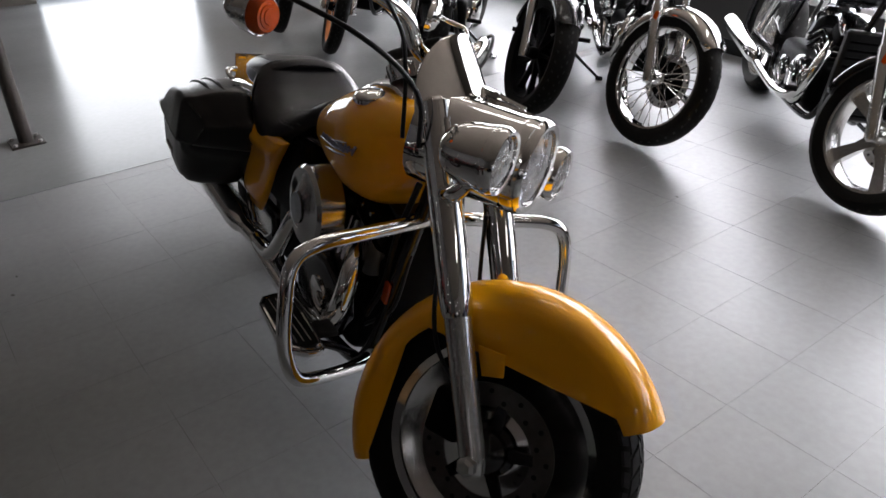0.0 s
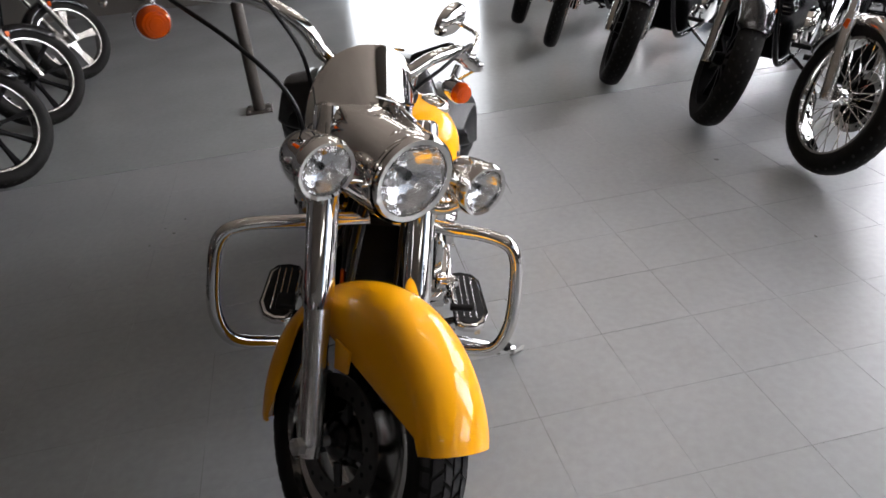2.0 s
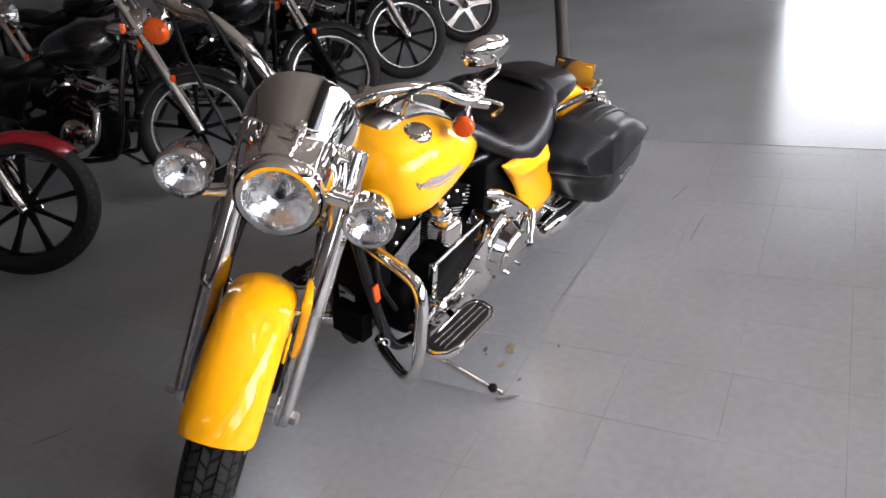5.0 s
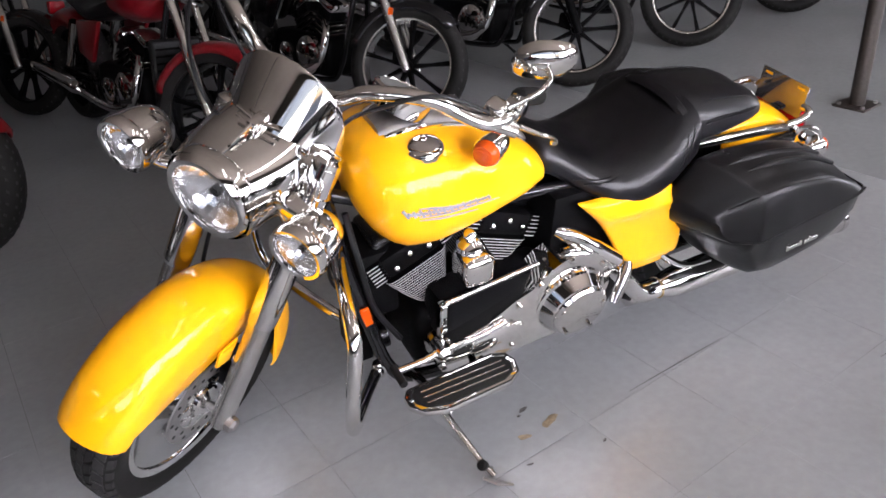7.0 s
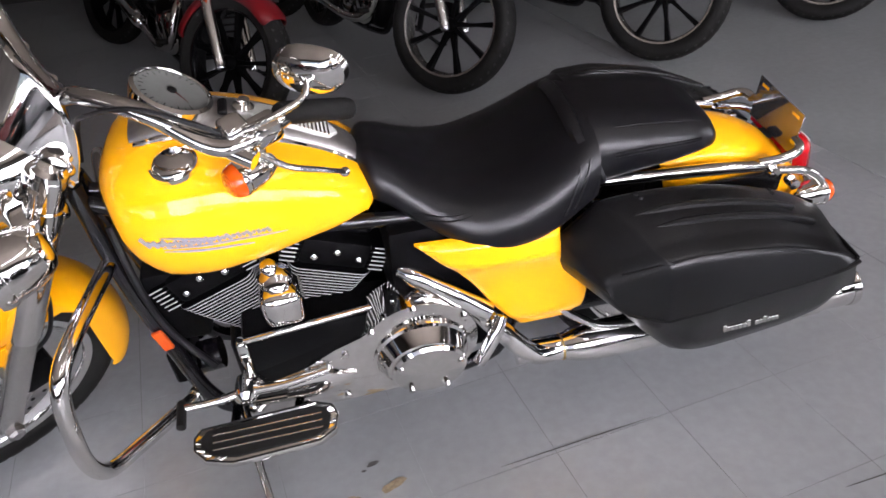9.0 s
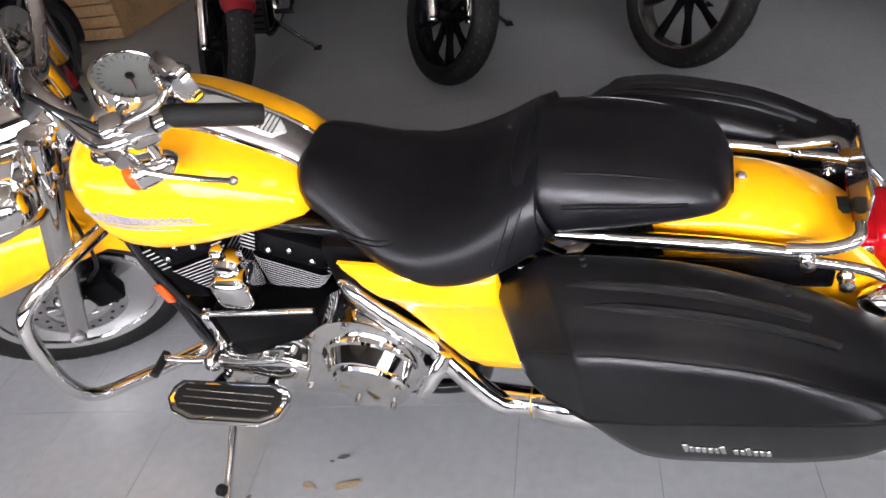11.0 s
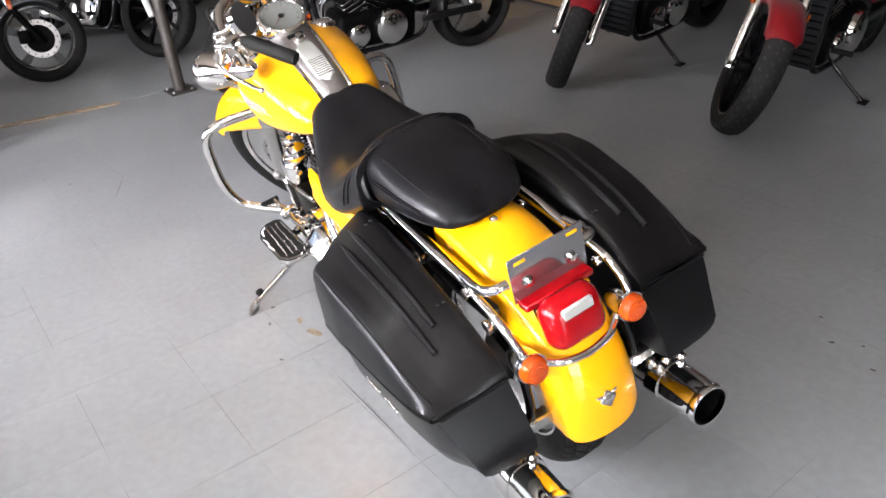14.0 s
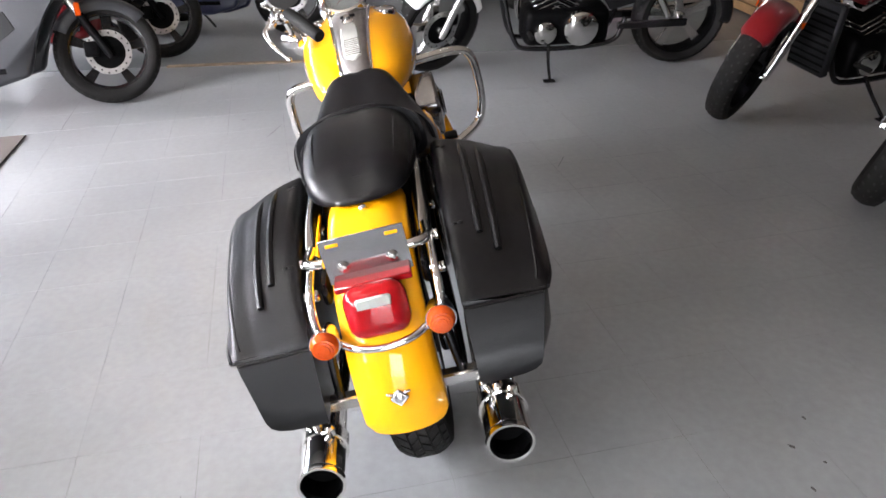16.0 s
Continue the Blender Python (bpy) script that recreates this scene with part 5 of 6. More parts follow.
    # side stand
    sd = part("side_stand", tube([(0.27, 0.13, 0.200), (0.25, 0.25, 0.170), (0.225, 0.38, 0.128), (0.21, 0.435, 0.112)], [0.014, 0.011, 0.010, 0.010], 12), CHROME, bike, "chrome side stand")
    part("stand_foot", tube([(0.235, 0.425, 0.108), (0.205, 0.450, 0.101), (0.175, 0.470, 0.101)], [0.010, 0.018, 0.007], 10, flat=0.35), STEEL, sd)
    part("stand_bumper", lathe([(0.013, 0), (0.014, 0.014), (0.009, 0.02), (0, 0.021)], (0.222, 0.405, 0.126), (0.6, 0.2, 0.8), 12), RUBBER, sd)
    # right-hand side
    ac = part("air_cleaner", lathe([(0.0, 0.235), (0.045, 0.234), (0.060, 0.226), (0.100, 0.222), (0.108, 0.212), (0.108, 0.150), (0.098, 0.142), (0, 0.14)], (0.125, 0, 0.565), (0, -1, 0), 44), DARKCHROME, bike, "round polished air cleaner")
    part("air_badge", lathe([(0.042, 0.236), (0.040, 0.240), (0, 0.241)], (0.125, 0, 0.565), (0, -1, 0), 26), BLACKGLOSS, ac)
    part("carburettor", box(0.07, 0.17, -0.15, -0.04, 0.51, 0.61, 0.015, 2), BLACKMATT, bike, "black carburettor")
    cc = part("cam_cover", plate([(0.27, 0.30), (0.25, 0.40), (0.16, 0.43), (0.02, 0.42), (-0.05, 0.35), (-0.04, 0.25), (0.10, 0.20), (0.22, 0.22)], -0.165, -0.11, 0.018, 3), BLACKGLOSS, bike, "black cam cover")
    part("timer_cover", lathe([(0.055, 0.16), (0.052, 0.172), (0.04, 0.176), (0, 0.177)], (0.13, 0, 0.31), (0, -1, 0), 28), CHROME, cc)
    part("header_pipe", tube([(0.235, -0.10, 0.50), (0.30, -0.15, 0.47), (0.30, -0.18, 0.36), (0.20, -0.19, 0.26), (0.0, -0.19, 0.235), (-0.25, -0.19, 0.245), (-0.38, -0.188, 0.262)], 0.025, 16), CHROME, bike, "chrome front header pipe")
    part("header_pipe", tube([(-0.02, -0.10, 0.50), (-0.07, -0.16, 0.46), (-0.12, -0.185, 0.36), (-0.20, -0.19, 0.28), (-0.32, -0.188, 0.262)], 0.025, 16), CHROME, bike, "chrome rear header pipe")
    part("brake_pedal", tube([(0.36, -0.235, 0.345), (0.30, -0.22, 0.325), (0.20, -0.20, 0.30)], 0.009, 10), CHROME, bike, "chrome brake pedal")
    part("pedal_pad", box(0.335, 0.40, -0.265, -0.215, 0.342, 0.358, 0.006, 2), RUBBER, bike, "black brake pedal pad")
    part("rear_brake_pipe", tube([(0.30, -0.10, 0.30), (0.40, -0.08, 0.40), (0.42, -0.06, 0.55)], 0.005, 8), BLACKPLAS, bike)
    part("voltage_regulator", box(0.355, 0.405, -0.06, 0.06, 0.245, 0.345, 0.006, 1), BLACKMATT, bike, "black finned regulator")
    part("wiring_box", box(0.285, 0.385, -0.075, 0.075, 0.40, 0.60, 0.012, 2), BLACKMATT, bike, "black electrical box behind the frame tubes")
    for s in (-1, 1):
        part("wiring_loom", tube([(0.40, s * 0.05, 0.72), (0.385, s * 0.085, 0.58), (0.36, s * 0.09, 0.45), (0.30, s * 0.10, 0.33)], 0.008, 8), BLACKPLAS, bike, "black wiring loom")
    part("oil_filter", lathe([(0.0, 0.10), (0.036, 0.098), (0.038, 0.09), (0.038, 0.0)], (0.30, 0, 0.26), (1, 0, -0.1), 20), BLACKGLOSS, bike, "black oil filter")
    return bike


yellow_motorcycle()

# ---- the other motorcycles ----
def stand_at(contact, heading, steer, axle, lean):
    """The pose that puts the turned front wheel on its spot."""
    p = steered(steer)
    m = Matrix.Rotation(radians(heading), 4, "Z") @ Matrix.Rotation(radians(-lean), 4, "X")
    hub, side = m @ p @ V(axle, 0, 0.32), (m @ p).to_3x3() @ V(0, 1, 0)
    down = (side * side.z - V(0, 0, 1)).normalized()
    q = hub + down * 0.32
    return Matrix.Translation((contact[0] - q.x, contact[1] - q.y, 0.004)) @ m


def plain_wheel(name, parent, ax, r, w, style, rim_mat, spoke_mat, m=None, disc=True, sides=(1,)):
    rr = r - 0.085
    wh = part(name, lathe([(rr - 0.004, -w * 0.36), (rr + 0.012, -w * 0.38), (rr, -w * 0.2), (rr - 0.004, 0), (rr, w * 0.2), (rr + 0.012, w * 0.38), (rr - 0.004, w * 0.36), (rr - 0.016, 0)], (ax, 0, r), (0, 1, 0), 40, closed=True), rim_mat, parent, m=m)
    h = w / 2
    prof = [(rr - 0.002, -h * 0.66), (rr + 0.02, -h * 0.9), (r - 0.04, -h), (r - 0.018, -h * 0.84), (r - 0.004, -h * 0.45), (r, 0), (r - 0.004, h * 0.45), (r - 0.018, h * 0.84), (r - 0.04, h), (rr + 0.02, h * 0.9), (rr - 0.002, h * 0.66)]
    ty = part("tyre", lathe(prof, (ax, 0, r), (0, 1, 0), 44, closed=True), RUBBER, wh)
    bm = bmesh.new()
    for k in range(40):
        a = 2 * math.pi * k / 40
        for s in (-1, 1):
            b = a + (0.08 if s > 0 else 0)
            pts = [(b - 0.012, 0.10), (b + 0.045, 0.80), (b + 0.085, 0.80), (b + 0.028, 0.10)]
            hi = [bm.verts.new((ax + (r + 0.0003 - 0.030 * max(0, y - 0.2) ** 1.4) * math.cos(t), s * y * h, r + (r + 0.0003 - 0.030 * max(0, y - 0.2) ** 1.4) * math.sin(t))) for t, y in pts]
            lo = [bm.verts.new((ax + (r - 0.022) * math.cos(t), s * y * h, r + (r - 0.022) * math.sin(t))) for t, y in pts]
            bm.faces.new(hi)
            for i in range(4):
                bm.faces.new((lo[i], lo[(i + 1) % 4], hi[(i + 1) % 4], hi[i]))
    tagged(part("tread", bm, TREAD, ty, sharp=20), kind="stuff")
    part("hub", lathe([(0.0, -0.07), (0.026, -0.07), (0.034, -0.045), (0.03, 0), (0.034, 0.045), (0.026, 0.07), (0, 0.07)], (ax, 0, r), (0, 1, 0), 20), spoke_mat, wh)
    if style == "wire":
        for k in range(36):
            a = 2 * math.pi * k / 36
            s = -1 if k % 2 else 1
            b = a + (0.35 if (k // 2) % 2 else -0.35)
            part("spoke", rod((ax + 0.035 * math.cos(b), s * 0.035, r + 0.035 * math.sin(b)), (ax + rr * math.cos(a), 0, r + rr * math.sin(a)), 0.0022, seg=5), CHROME, wh)
    else:
        n = {"cast": 9, "star": 5, "three": 3}[style]
        for k in range(n):
            a = 2 * math.pi * k / n + 0.2
            wd = {"cast": 0.010, "star": 0.024, "three": 0.03}[style]
            u, v = V(math.cos(a), 0, math.sin(a)), V(-math.sin(a), 0, math.cos(a))
            c = V(ax, 0, r)
            rings = [[c + u * q + v * (wd * f * sx) + V(0, sy * wy, 0) for sx, sy in ((-1, -1), (1, -1), (1, 1), (-1, 1))] for q, f, wy in ((0.026, 1.3, 0.022), (rr * 0.5, 0.8, 0.014), (rr - 0.006, 1.3, 0.02))]
            part("spoke", skin(rings), spoke_mat, wh)
    if disc:
        for s in sides:
            dsc = part("brake_disc", lathe([(0.13, s * 0.056 - 0.002), (0.13, s * 0.056 + 0.002), (0.095, s * 0.056 + 0.002), (0.095, s * 0.056 - 0.002)], (ax, 0, r), (0, 1, 0), 32, closed=True), STEEL, wh)
            for q in range(18):
                a = 2 * math.pi * q / 18
                rq = 0.112 + 0.009 * (q % 2)
                part("disc_hole", rod((ax + rq * math.cos(a), s * 0.056 - 0.003, r + rq * math.sin(a)), (ax + rq * math.cos(a), s * 0.056 + 0.003, r + rq * math.sin(a)), 0.006, seg=6), BLACKPLAS, dsc)
            part("disc_carrier", lathe([(0.096, s * 0.056), (0.05, s * 0.05), (0.03, s * 0.05)], (ax, 0, r), (0, 1, 0), 16), BLACKMATT, dsc)
    return wh


def cruiser(contact, heading, label, steer=30, lean=8, paint=BLACKGLOSS, fend=None, style="cast", rim=SATIN, spokes=BLACKMATT, fork=SATIN, r=0.32, w=0.115, engine=BLACKMATT,
            trim=CHROME, radiator=False, tankcol=None, group="motorcycles along the back", front_short=True, lampcol=CHROME):
    fend = fend or paint
    axle = 0.82
    b = thing("motorcycle", label, "motorcycle", group, stand_at(contact, heading, steer, axle, lean))
    S = steered(steer)
    plain_wheel("front_wheel", b, axle, r, w, style, rim, spokes, S, disc="wall" not in group)
    plain_wheel("rear_wheel", b, -0.80, r - 0.005, w + 0.03, style, rim, spokes, disc=False)
    d = STEM
    foot = V(axle + 0.01, 0, r) - d * 0.03
    for s in (-1, 1):
        y = V(0, s * 0.10, 0)
        part("fork_leg", tube([foot + y, foot + y + d * 0.04, foot + y + d * 0.36], [0.018, 0.025, 0.026], 14, 4), fork, b, "fork slider", m=S)
        part("fork_tube", rod(foot + y + d * 0.35, foot + y + d * 0.80, 0.020, seg=14), trim, b, "fork tube", m=S)
        if s > 0:
            part("caliper", box(axle - 0.12, axle - 0.05, s * 0.065 - 0.02, s * 0.065 + 0.02, r + 0.02, r + 0.10, 0.01, 1), BLACKMATT, b, m=S)
        sig = turn_signal((0.50, s * 0.20, 0.83), (1, 0, 0), b, S, 0.028)
        part("stalk", rod((0.48, s * 0.20, 0.83), (0.47, s * 0.10, 0.84), 0.006, seg=8), trim, sig)
        part("side_reflector", box(foot.x + d.x * 0.30 + 0.006, foot.x + d.x * 0.30 + 0.032, s * 0.128 - 0.004, s * 0.128 + 0.004, foot.z + d.z * 0.30, foot.z + d.z * 0.30 + 0.035, 0.003, 1), AMBER, b, "amber fork reflector", m=S)
        part("mirror_stem", tube([(0.42, s * 0.30, 1.08), (0.41, s * 0.33, 1.16), (0.39, s * 0.36, 1.20)], 0.006, 8), trim, b, m=S)
        part("mirror", bullet((0.38, s * 0.37, 1.215), (1, 0, 0), 0.055, 0.03, 18), trim, b, "round mirror", m=S)
        part("grip", rod((0.33, s * 0.31, 1.06), (0.25, s * 0.40, 1.045), 0.017, seg=12), RUBBER, b, "black grip", m=S)
        part("foot_peg", rod((0.24, s * 0.14, 0.30), (0.24, s * 0.24, 0.30), 0.014, seg=10), RUBBER, b, "foot peg")
        part("frame_tube", tube([(0.45, s * 0.02, 0.80), (0.40, s * 0.06, 0.55), (0.33, s * 0.09, 0.25), (0.2, s * 0.11, 0.18), (-0.3, s * 0.11, 0.20), (-0.4, s * 0.10, 0.35)], 0.016, 10), BLACKGLOSS, b, "frame tube")
        part("swingarm", box(-0.82, -0.35, s * 0.105 - 0.012, s * 0.105 + 0.012, 0.28, 0.33, 0.008, 1), BLACKGLOSS, b)
        part("shock", rod((-0.68, s * 0.12, 0.36), (-0.52, s * 0.12, 0.62), 0.026, seg=12), trim, b)
    part("front_fender", fender(axle, r, r + 0.022, 46 if front_short else 35, 170 if front_short else 200, w / 2 + 0.016, 0.02 if front_short else 0.05, steps=26, crown=0.04), fend, b, "front fender", m=S, sharp=50)
    part("rear_fender", fender(-0.80, r, r + 0.04, 60, 190, 0.09, 0.06, steps=26, crown=0.04), paint, b, "rear fender", sharp=50)
    part("lower_clamp", box(foot.x + d.x * 0.6 - 0.03, foot.x + d.x * 0.6 + 0.05, -0.125, 0.125, foot.z + d.z * 0.6 - 0.018, foot.z + d.z * 0.6 + 0.018, 0.01, 1), trim, b, m=S)
    lamp((0.60, 0, 0.90), 0.082, 0.13, b, "headlamp", S)
    part("handlebar", tube([(0.30, -0.36, 1.055), (0.40, -0.25, 1.07), (0.46, -0.12, 1.03), (0.47, 0, 0.99), (0.46, 0.12, 1.03), (0.40, 0.25, 1.07), (0.30, 0.36, 1.055)], 0.0125, 10), trim, b, "handlebar", m=S)
    part("cable", tube([(0.40, 0.26, 1.07), (0.50, 0.16, 1.0), (0.52, 0.08, 0.85)], 0.005, 6), BLACKPLAS, b, m=S)
    tk = [(-0.12, 0.05, 0.80, 0.74, 0.77), (-0.05, 0.11, 0.86, 0.71, 0.77), (0.1, 0.15, 0.92, 0.68, 0.78), (0.25, 0.16, 0.94, 0.68, 0.80), (0.35, 0.12, 0.92, 0.72, 0.82), (0.40, 0.05, 0.88, 0.78, 0.83)]
    part("fuel_tank", skin([oval(x, 0, *curve(tk, x), 2.3, 28) for x in np.linspace(-0.12, 0.40, 18)]), tankcol or paint, b, "fuel tank", sharp=60)
    sk = [(-0.80, 0.08, 0.78, 0.72), (-0.65, 0.11, 0.80, 0.70), (-0.48, 0.13, 0.78, 0.67), (-0.30, 0.15, 0.73, 0.64), (-0.12, 0.11, 0.77, 0.67), (-0.06, 0.06, 0.79, 0.70)]
    part("seat", skin([oval(x, 0, curve(sk, x)[0], curve(sk, x)[1], curve(sk, x)[2], (curve(sk, x)[1] + curve(sk, x)[2]) / 2, 2.8, 28) for x in np.linspace(-0.80, -0.06, 20)]), LEATHER, b, "black seat", sharp=60)
    part("crankcase", box(-0.30, 0.26, -0.125, 0.125, 0.19, 0.43, 0.05, 3), engine, b, "engine case")
    for s in (-1, 1):
        part("engine_cover", lathe([(0.115, 0.12), (0.11, 0.15), (0.085, 0.165), (0, 0.17)], (-0.10 if s > 0 else 0.10, 0, 0.31), (0, s, 0), 28), trim, b, "round engine cover")
        part("case_cover", lathe([(0.075, 0.118), (0.072, 0.142), (0.05, 0.152), (0, 0.156)], (0.13 if s > 0 else -0.13, 0, 0.29), (0, s, 0), 24), trim, b, "small round engine cover")
        part("side_cover", plate([(-0.12, 0.66), (-0.42, 0.64), (-0.44, 0.46), (-0.28, 0.42)], s * 0.12, s * 0.15, 0.012, 2), paint, b, "side cover")
    for tilt in (22, -26):
        m = Matrix.Translation((0.06, 0, 0.30)) @ Matrix.Rotation(radians(tilt), 4, "Y")
        cy = part("cylinder", move(box(-0.06, 0.06, -0.065, 0.065, 0.08, 0.30, 0.02, 2), m), engine, b, "finned cylinder")
        for k in range(8):
            part("fin", move(box(-0.078, 0.078, -0.082, 0.082, 0.125 + 0.016 * k, 0.130 + 0.016 * k, 0.0015, 1), m), engine if k % 2 else trim, cy)
        part("rocker_cover", move(box(-0.07, 0.07, -0.07, 0.07, 0.29, 0.345, 0.02, 2), m), trim, cy)
    part("exhaust_pipe", tube([(0.19, -0.08, 0.50), (0.26, -0.13, 0.44), (0.22, -0.17, 0.28), (0.0, -0.18, 0.22), (-0.35, -0.18, 0.24), (-0.45, -0.18, 0.26)], 0.022, 12), trim, b, "exhaust pipe")
    part("muffler", tube([(-0.42, -0.18, 0.26), (-0.5, -0.185, 0.27), (-1.0, -0.19, 0.31), (-1.05, -0.19, 0.315)], [0.026, 0.045, 0.048, 0.040], 16), trim, b, "muffler")
    part("side_stand", tube([(0.10, 0.12, 0.20), (0.12, 0.22, 0.13), (0.13, 0.33, 0.055 + 0.33 * 0.0)], [0.013, 0.010, 0.010], 8), BLACKGLOSS, b, "side stand")
    part("stand_foot", box(0.10, 0.175, 0.315, 0.36, 0.05, 0.058, 0.003, 1), BLACKGLOSS, b)
    part("tail_lamp", box(-1.14, -1.08, -0.05, 0.05, 0.60, 0.68, 0.015, 2), RED, b, "red tail lamp")
    if radiator:
        rd = part("radiator", box(0.40, 0.45, -0.13, 0.13, 0.24, 0.62, 0.012, 1), BLACKPLAS, b, "black radiator")
        for k in range(10):
            part("radiator_fin", box(0.450, 0.453, -0.115, 0.115, 0.265 + 0.034 * k, 0.275 + 0.034 * k, 0.0, 1), BLACKMATT, rd)
    return b


def sport_bike(contact, heading, label, paint, steer=12, lean=9, rim=BLACKGLOSS, accent=None, group="sport bikes beside the window"):
    axle, r, w = 0.80, 0.30, 0.115
    b = thing("sport_motorcycle", label, "motorcycle", group, stand_at(contact, heading, steer, axle, lean))
    S = steered(steer)
    fw = plain_wheel("front_wheel", b, axle, r, w, "star", rim, rim, S, sides=(-1, 1))
    part("rim_stripe", lathe([(r - 0.078, 0.035), (r - 0.074, 0.040), (r - 0.070, 0.036)], (axle, 0, r), (0, 1, 0), 40), accent or REDPAINT, fw, "thin red rim stripe")
    plain_wheel("rear_wheel", b, -0.60, r, 0.17, "star", rim, rim, disc=False)
    d = STEM
    foot = V(axle + 0.0, 0, r) - d * 0.03
    for s in (-1, 1):
        y = V(0, s * 0.095, 0)
        part("fork_leg", tube([foot + y, foot + y + d * 0.05, foot + y + d * 0.30], [0.02, 0.024, 0.024], 14, 4), BLACKMATT, b, "fork slider", m=S)
        part("fork_tube", rod(foot + y + d * 0.28, foot + y + d * 0.72, 0.026, seg=14), SATIN, b, "silver fork tube", m=S)
        part("caliper", box(axle - 0.13, axle - 0.05, s * 0.072 - 0.024, s * 0.072 + 0.024, r - 0.02, r + 0.07, 0.012, 2), BLACKMATT, b, m=S)
        part("side_reflector", box(foot.x + d.x * 0.30 - 0.01, foot.x + d.x * 0.30 + 0.02, s * 0.124 - 0.004, s * 0.124 + 0.004, foot.z + d.z * 0.27, foot.z + d.z * 0.27 + 0.075, 0.004, 1), AMBER, b, "amber fork reflector", m=S)
        out = [(0.62, 0.90), (0.70, 0.80), (0.66, 0.66), (0.50, 0.55), (0.46, 0.40), (0.40, 0.22), (0.20, 0.17), (-0.18, 0.20), (-0.30, 0.28), (-0.10, 0.44), (0.02, 0.62), (0.10, 0.80), (0.30, 0.86), (0.48, 0.97)]
        fr = part("fairing", plate(out, s * 0.16, s * 0.235, 0.03, 3), paint, b, "side fairing panel", sharp=50)
        part("fairing_vent", plate([(0.20, 0.52), (0.34, 0.58), (0.38, 0.48), (0.26, 0.40)], s * 0.225, s * 0.238, 0.005, 1), BLACKPLAS, fr, "black vent")
        part("fairing_bar", box(0.0, 0.28, s * 0.2345 - 0.002, s * 0.2345 + 0.002, 0.245, 0.275, 0.001, 1), BLACKGLOSS, fr, "plain dark lettering bar")
        part("grip", rod((0.42, s * 0.22, 0.86), (0.36, s * 0.34, 0.84), 0.016, seg=12), RUBBER, b, m=S)
        part("mirror", bullet((0.52, s * 0.33, 1.05), (1, 0, 0), 0.05, 0.05, 16), BLACKGLOSS, b)
        part("mirror_stem", rod((0.60, s * 0.17, 0.95), (0.54, s * 0.31, 1.04), 0.009, seg=8), BLACKGLOSS, b)
        sig = turn_signal((0.62, s * 0.26, 0.66), (1, 0, 0), b, None, 0.024)
        part("frame_spar", tube([(0.42, s * 0.05, 0.78), (0.25, s * 0.15, 0.68), (-0.10, s * 0.15, 0.52), (-0.22, s * 0.12, 0.38)], 0.035, 12, flat=0.6), BLACKMATT, b)
        part("swingarm", tube([(-0.20, s * 0.09, 0.36), (-0.40, s * 0.12, 0.33), (-0.60, s * 0.12, 0.30)], 0.03, 12), BLACKMATT, b)
        part("foot_peg", rod((-0.22, s * 0.16, 0.40), (-0.22, s * 0.26, 0.40), 0.012, seg=8), SATIN, b)
    part("front_fender", fender(axle, r, r + 0.02, 40, 150, 0.075, 0.035, steps=22, crown=0.04), paint if accent is None else BLACKGLOSS, b, "front fender", m=S, sharp=50)
    rings = [oval(x, 0, *curve([(0.44, 0.17, 0.95, 0.72, 0.84), (0.56, 0.19, 0.93, 0.62, 0.80), (0.70, 0.15, 0.85, 0.66, 0.76), (0.79, 0.05, 0.79, 0.72, 0.755)], x), 2.2, 28) for x in np.linspace(0.44, 0.79, 12)]
    part("nose", skin(rings), paint, b, "nose fairing", sharp=60)
    part("headlamp", box(0.70, 0.775, -0.11, 0.11, 0.735, 0.785, 0.015, 2), GLASS, b)
    part("screen", skin([[V(x, f * hw, z - 0.03 * f * f) for f in np.linspace(-1, 1, 9)] + [V(x - 0.004, f * hw, z - 0.03 * f * f - 0.003) for f in np.linspace(1, -1, 9)] for x, hw, z in ((0.66, 0.13, 0.885), (0.56, 0.14, 0.97), (0.45, 0.12, 1.03))]), BLACKGLOSS, b, "smoked screen")
    tk = [(-0.15, 0.10, 0.84, 0.66, 0.74), (0.05, 0.15, 0.93, 0.64, 0.78), (0.2, 0.16, 0.95, 0.66, 0.82), (0.34, 0.12, 0.92, 0.70, 0.82), (0.40, 0.06, 0.88, 0.76, 0.82)]
    part("fuel_tank", skin([oval(x, 0, *curve(tk, x), 2.3, 28) for x in np.linspace(-0.15, 0.40, 14)]), paint, b, "fuel tank", sharp=60)
    part("seat", skin([oval(x, 0, *curve([(-0.55, 0.12, 0.88, 0.80, 0.84), (-0.30, 0.13, 0.83, 0.75, 0.79), (-0.12, 0.11, 0.84, 0.74, 0.79)], x), 2.6, 24) for x in np.linspace(-0.55, -0.12, 10)]), LEATHER, b, "black seat")
    part("tail", skin([oval(x, 0, *curve([(-0.95, 0.05, 0.98, 0.92, 0.95), (-0.80, 0.10, 0.97, 0.85, 0.91), (-0.5, 0.13, 0.90, 0.76, 0.83)], x), 2.4, 24) for x in np.linspace(-0.95, -0.5, 10)]), paint, b, "tail fairing")
    part("engine", box(-0.20, 0.32, -0.15, 0.15, 0.22, 0.55, 0.05, 3), BLACKMATT, b, "black engine")
    part("muffler", tube([(-0.1, -0.16, 0.24), (-0.35, -0.19, 0.30), (-0.75, -0.20, 0.48)], [0.03, 0.055, 0.055], 16), BLACKMATT, b, "black muffler")
    part("side_stand", tube([(-0.02, 0.12, 0.22), (0.02, 0.23, 0.14), (0.05, 0.335, 0.058)], 0.010, 8), BLACKGLOSS, b, "side stand")
    return b


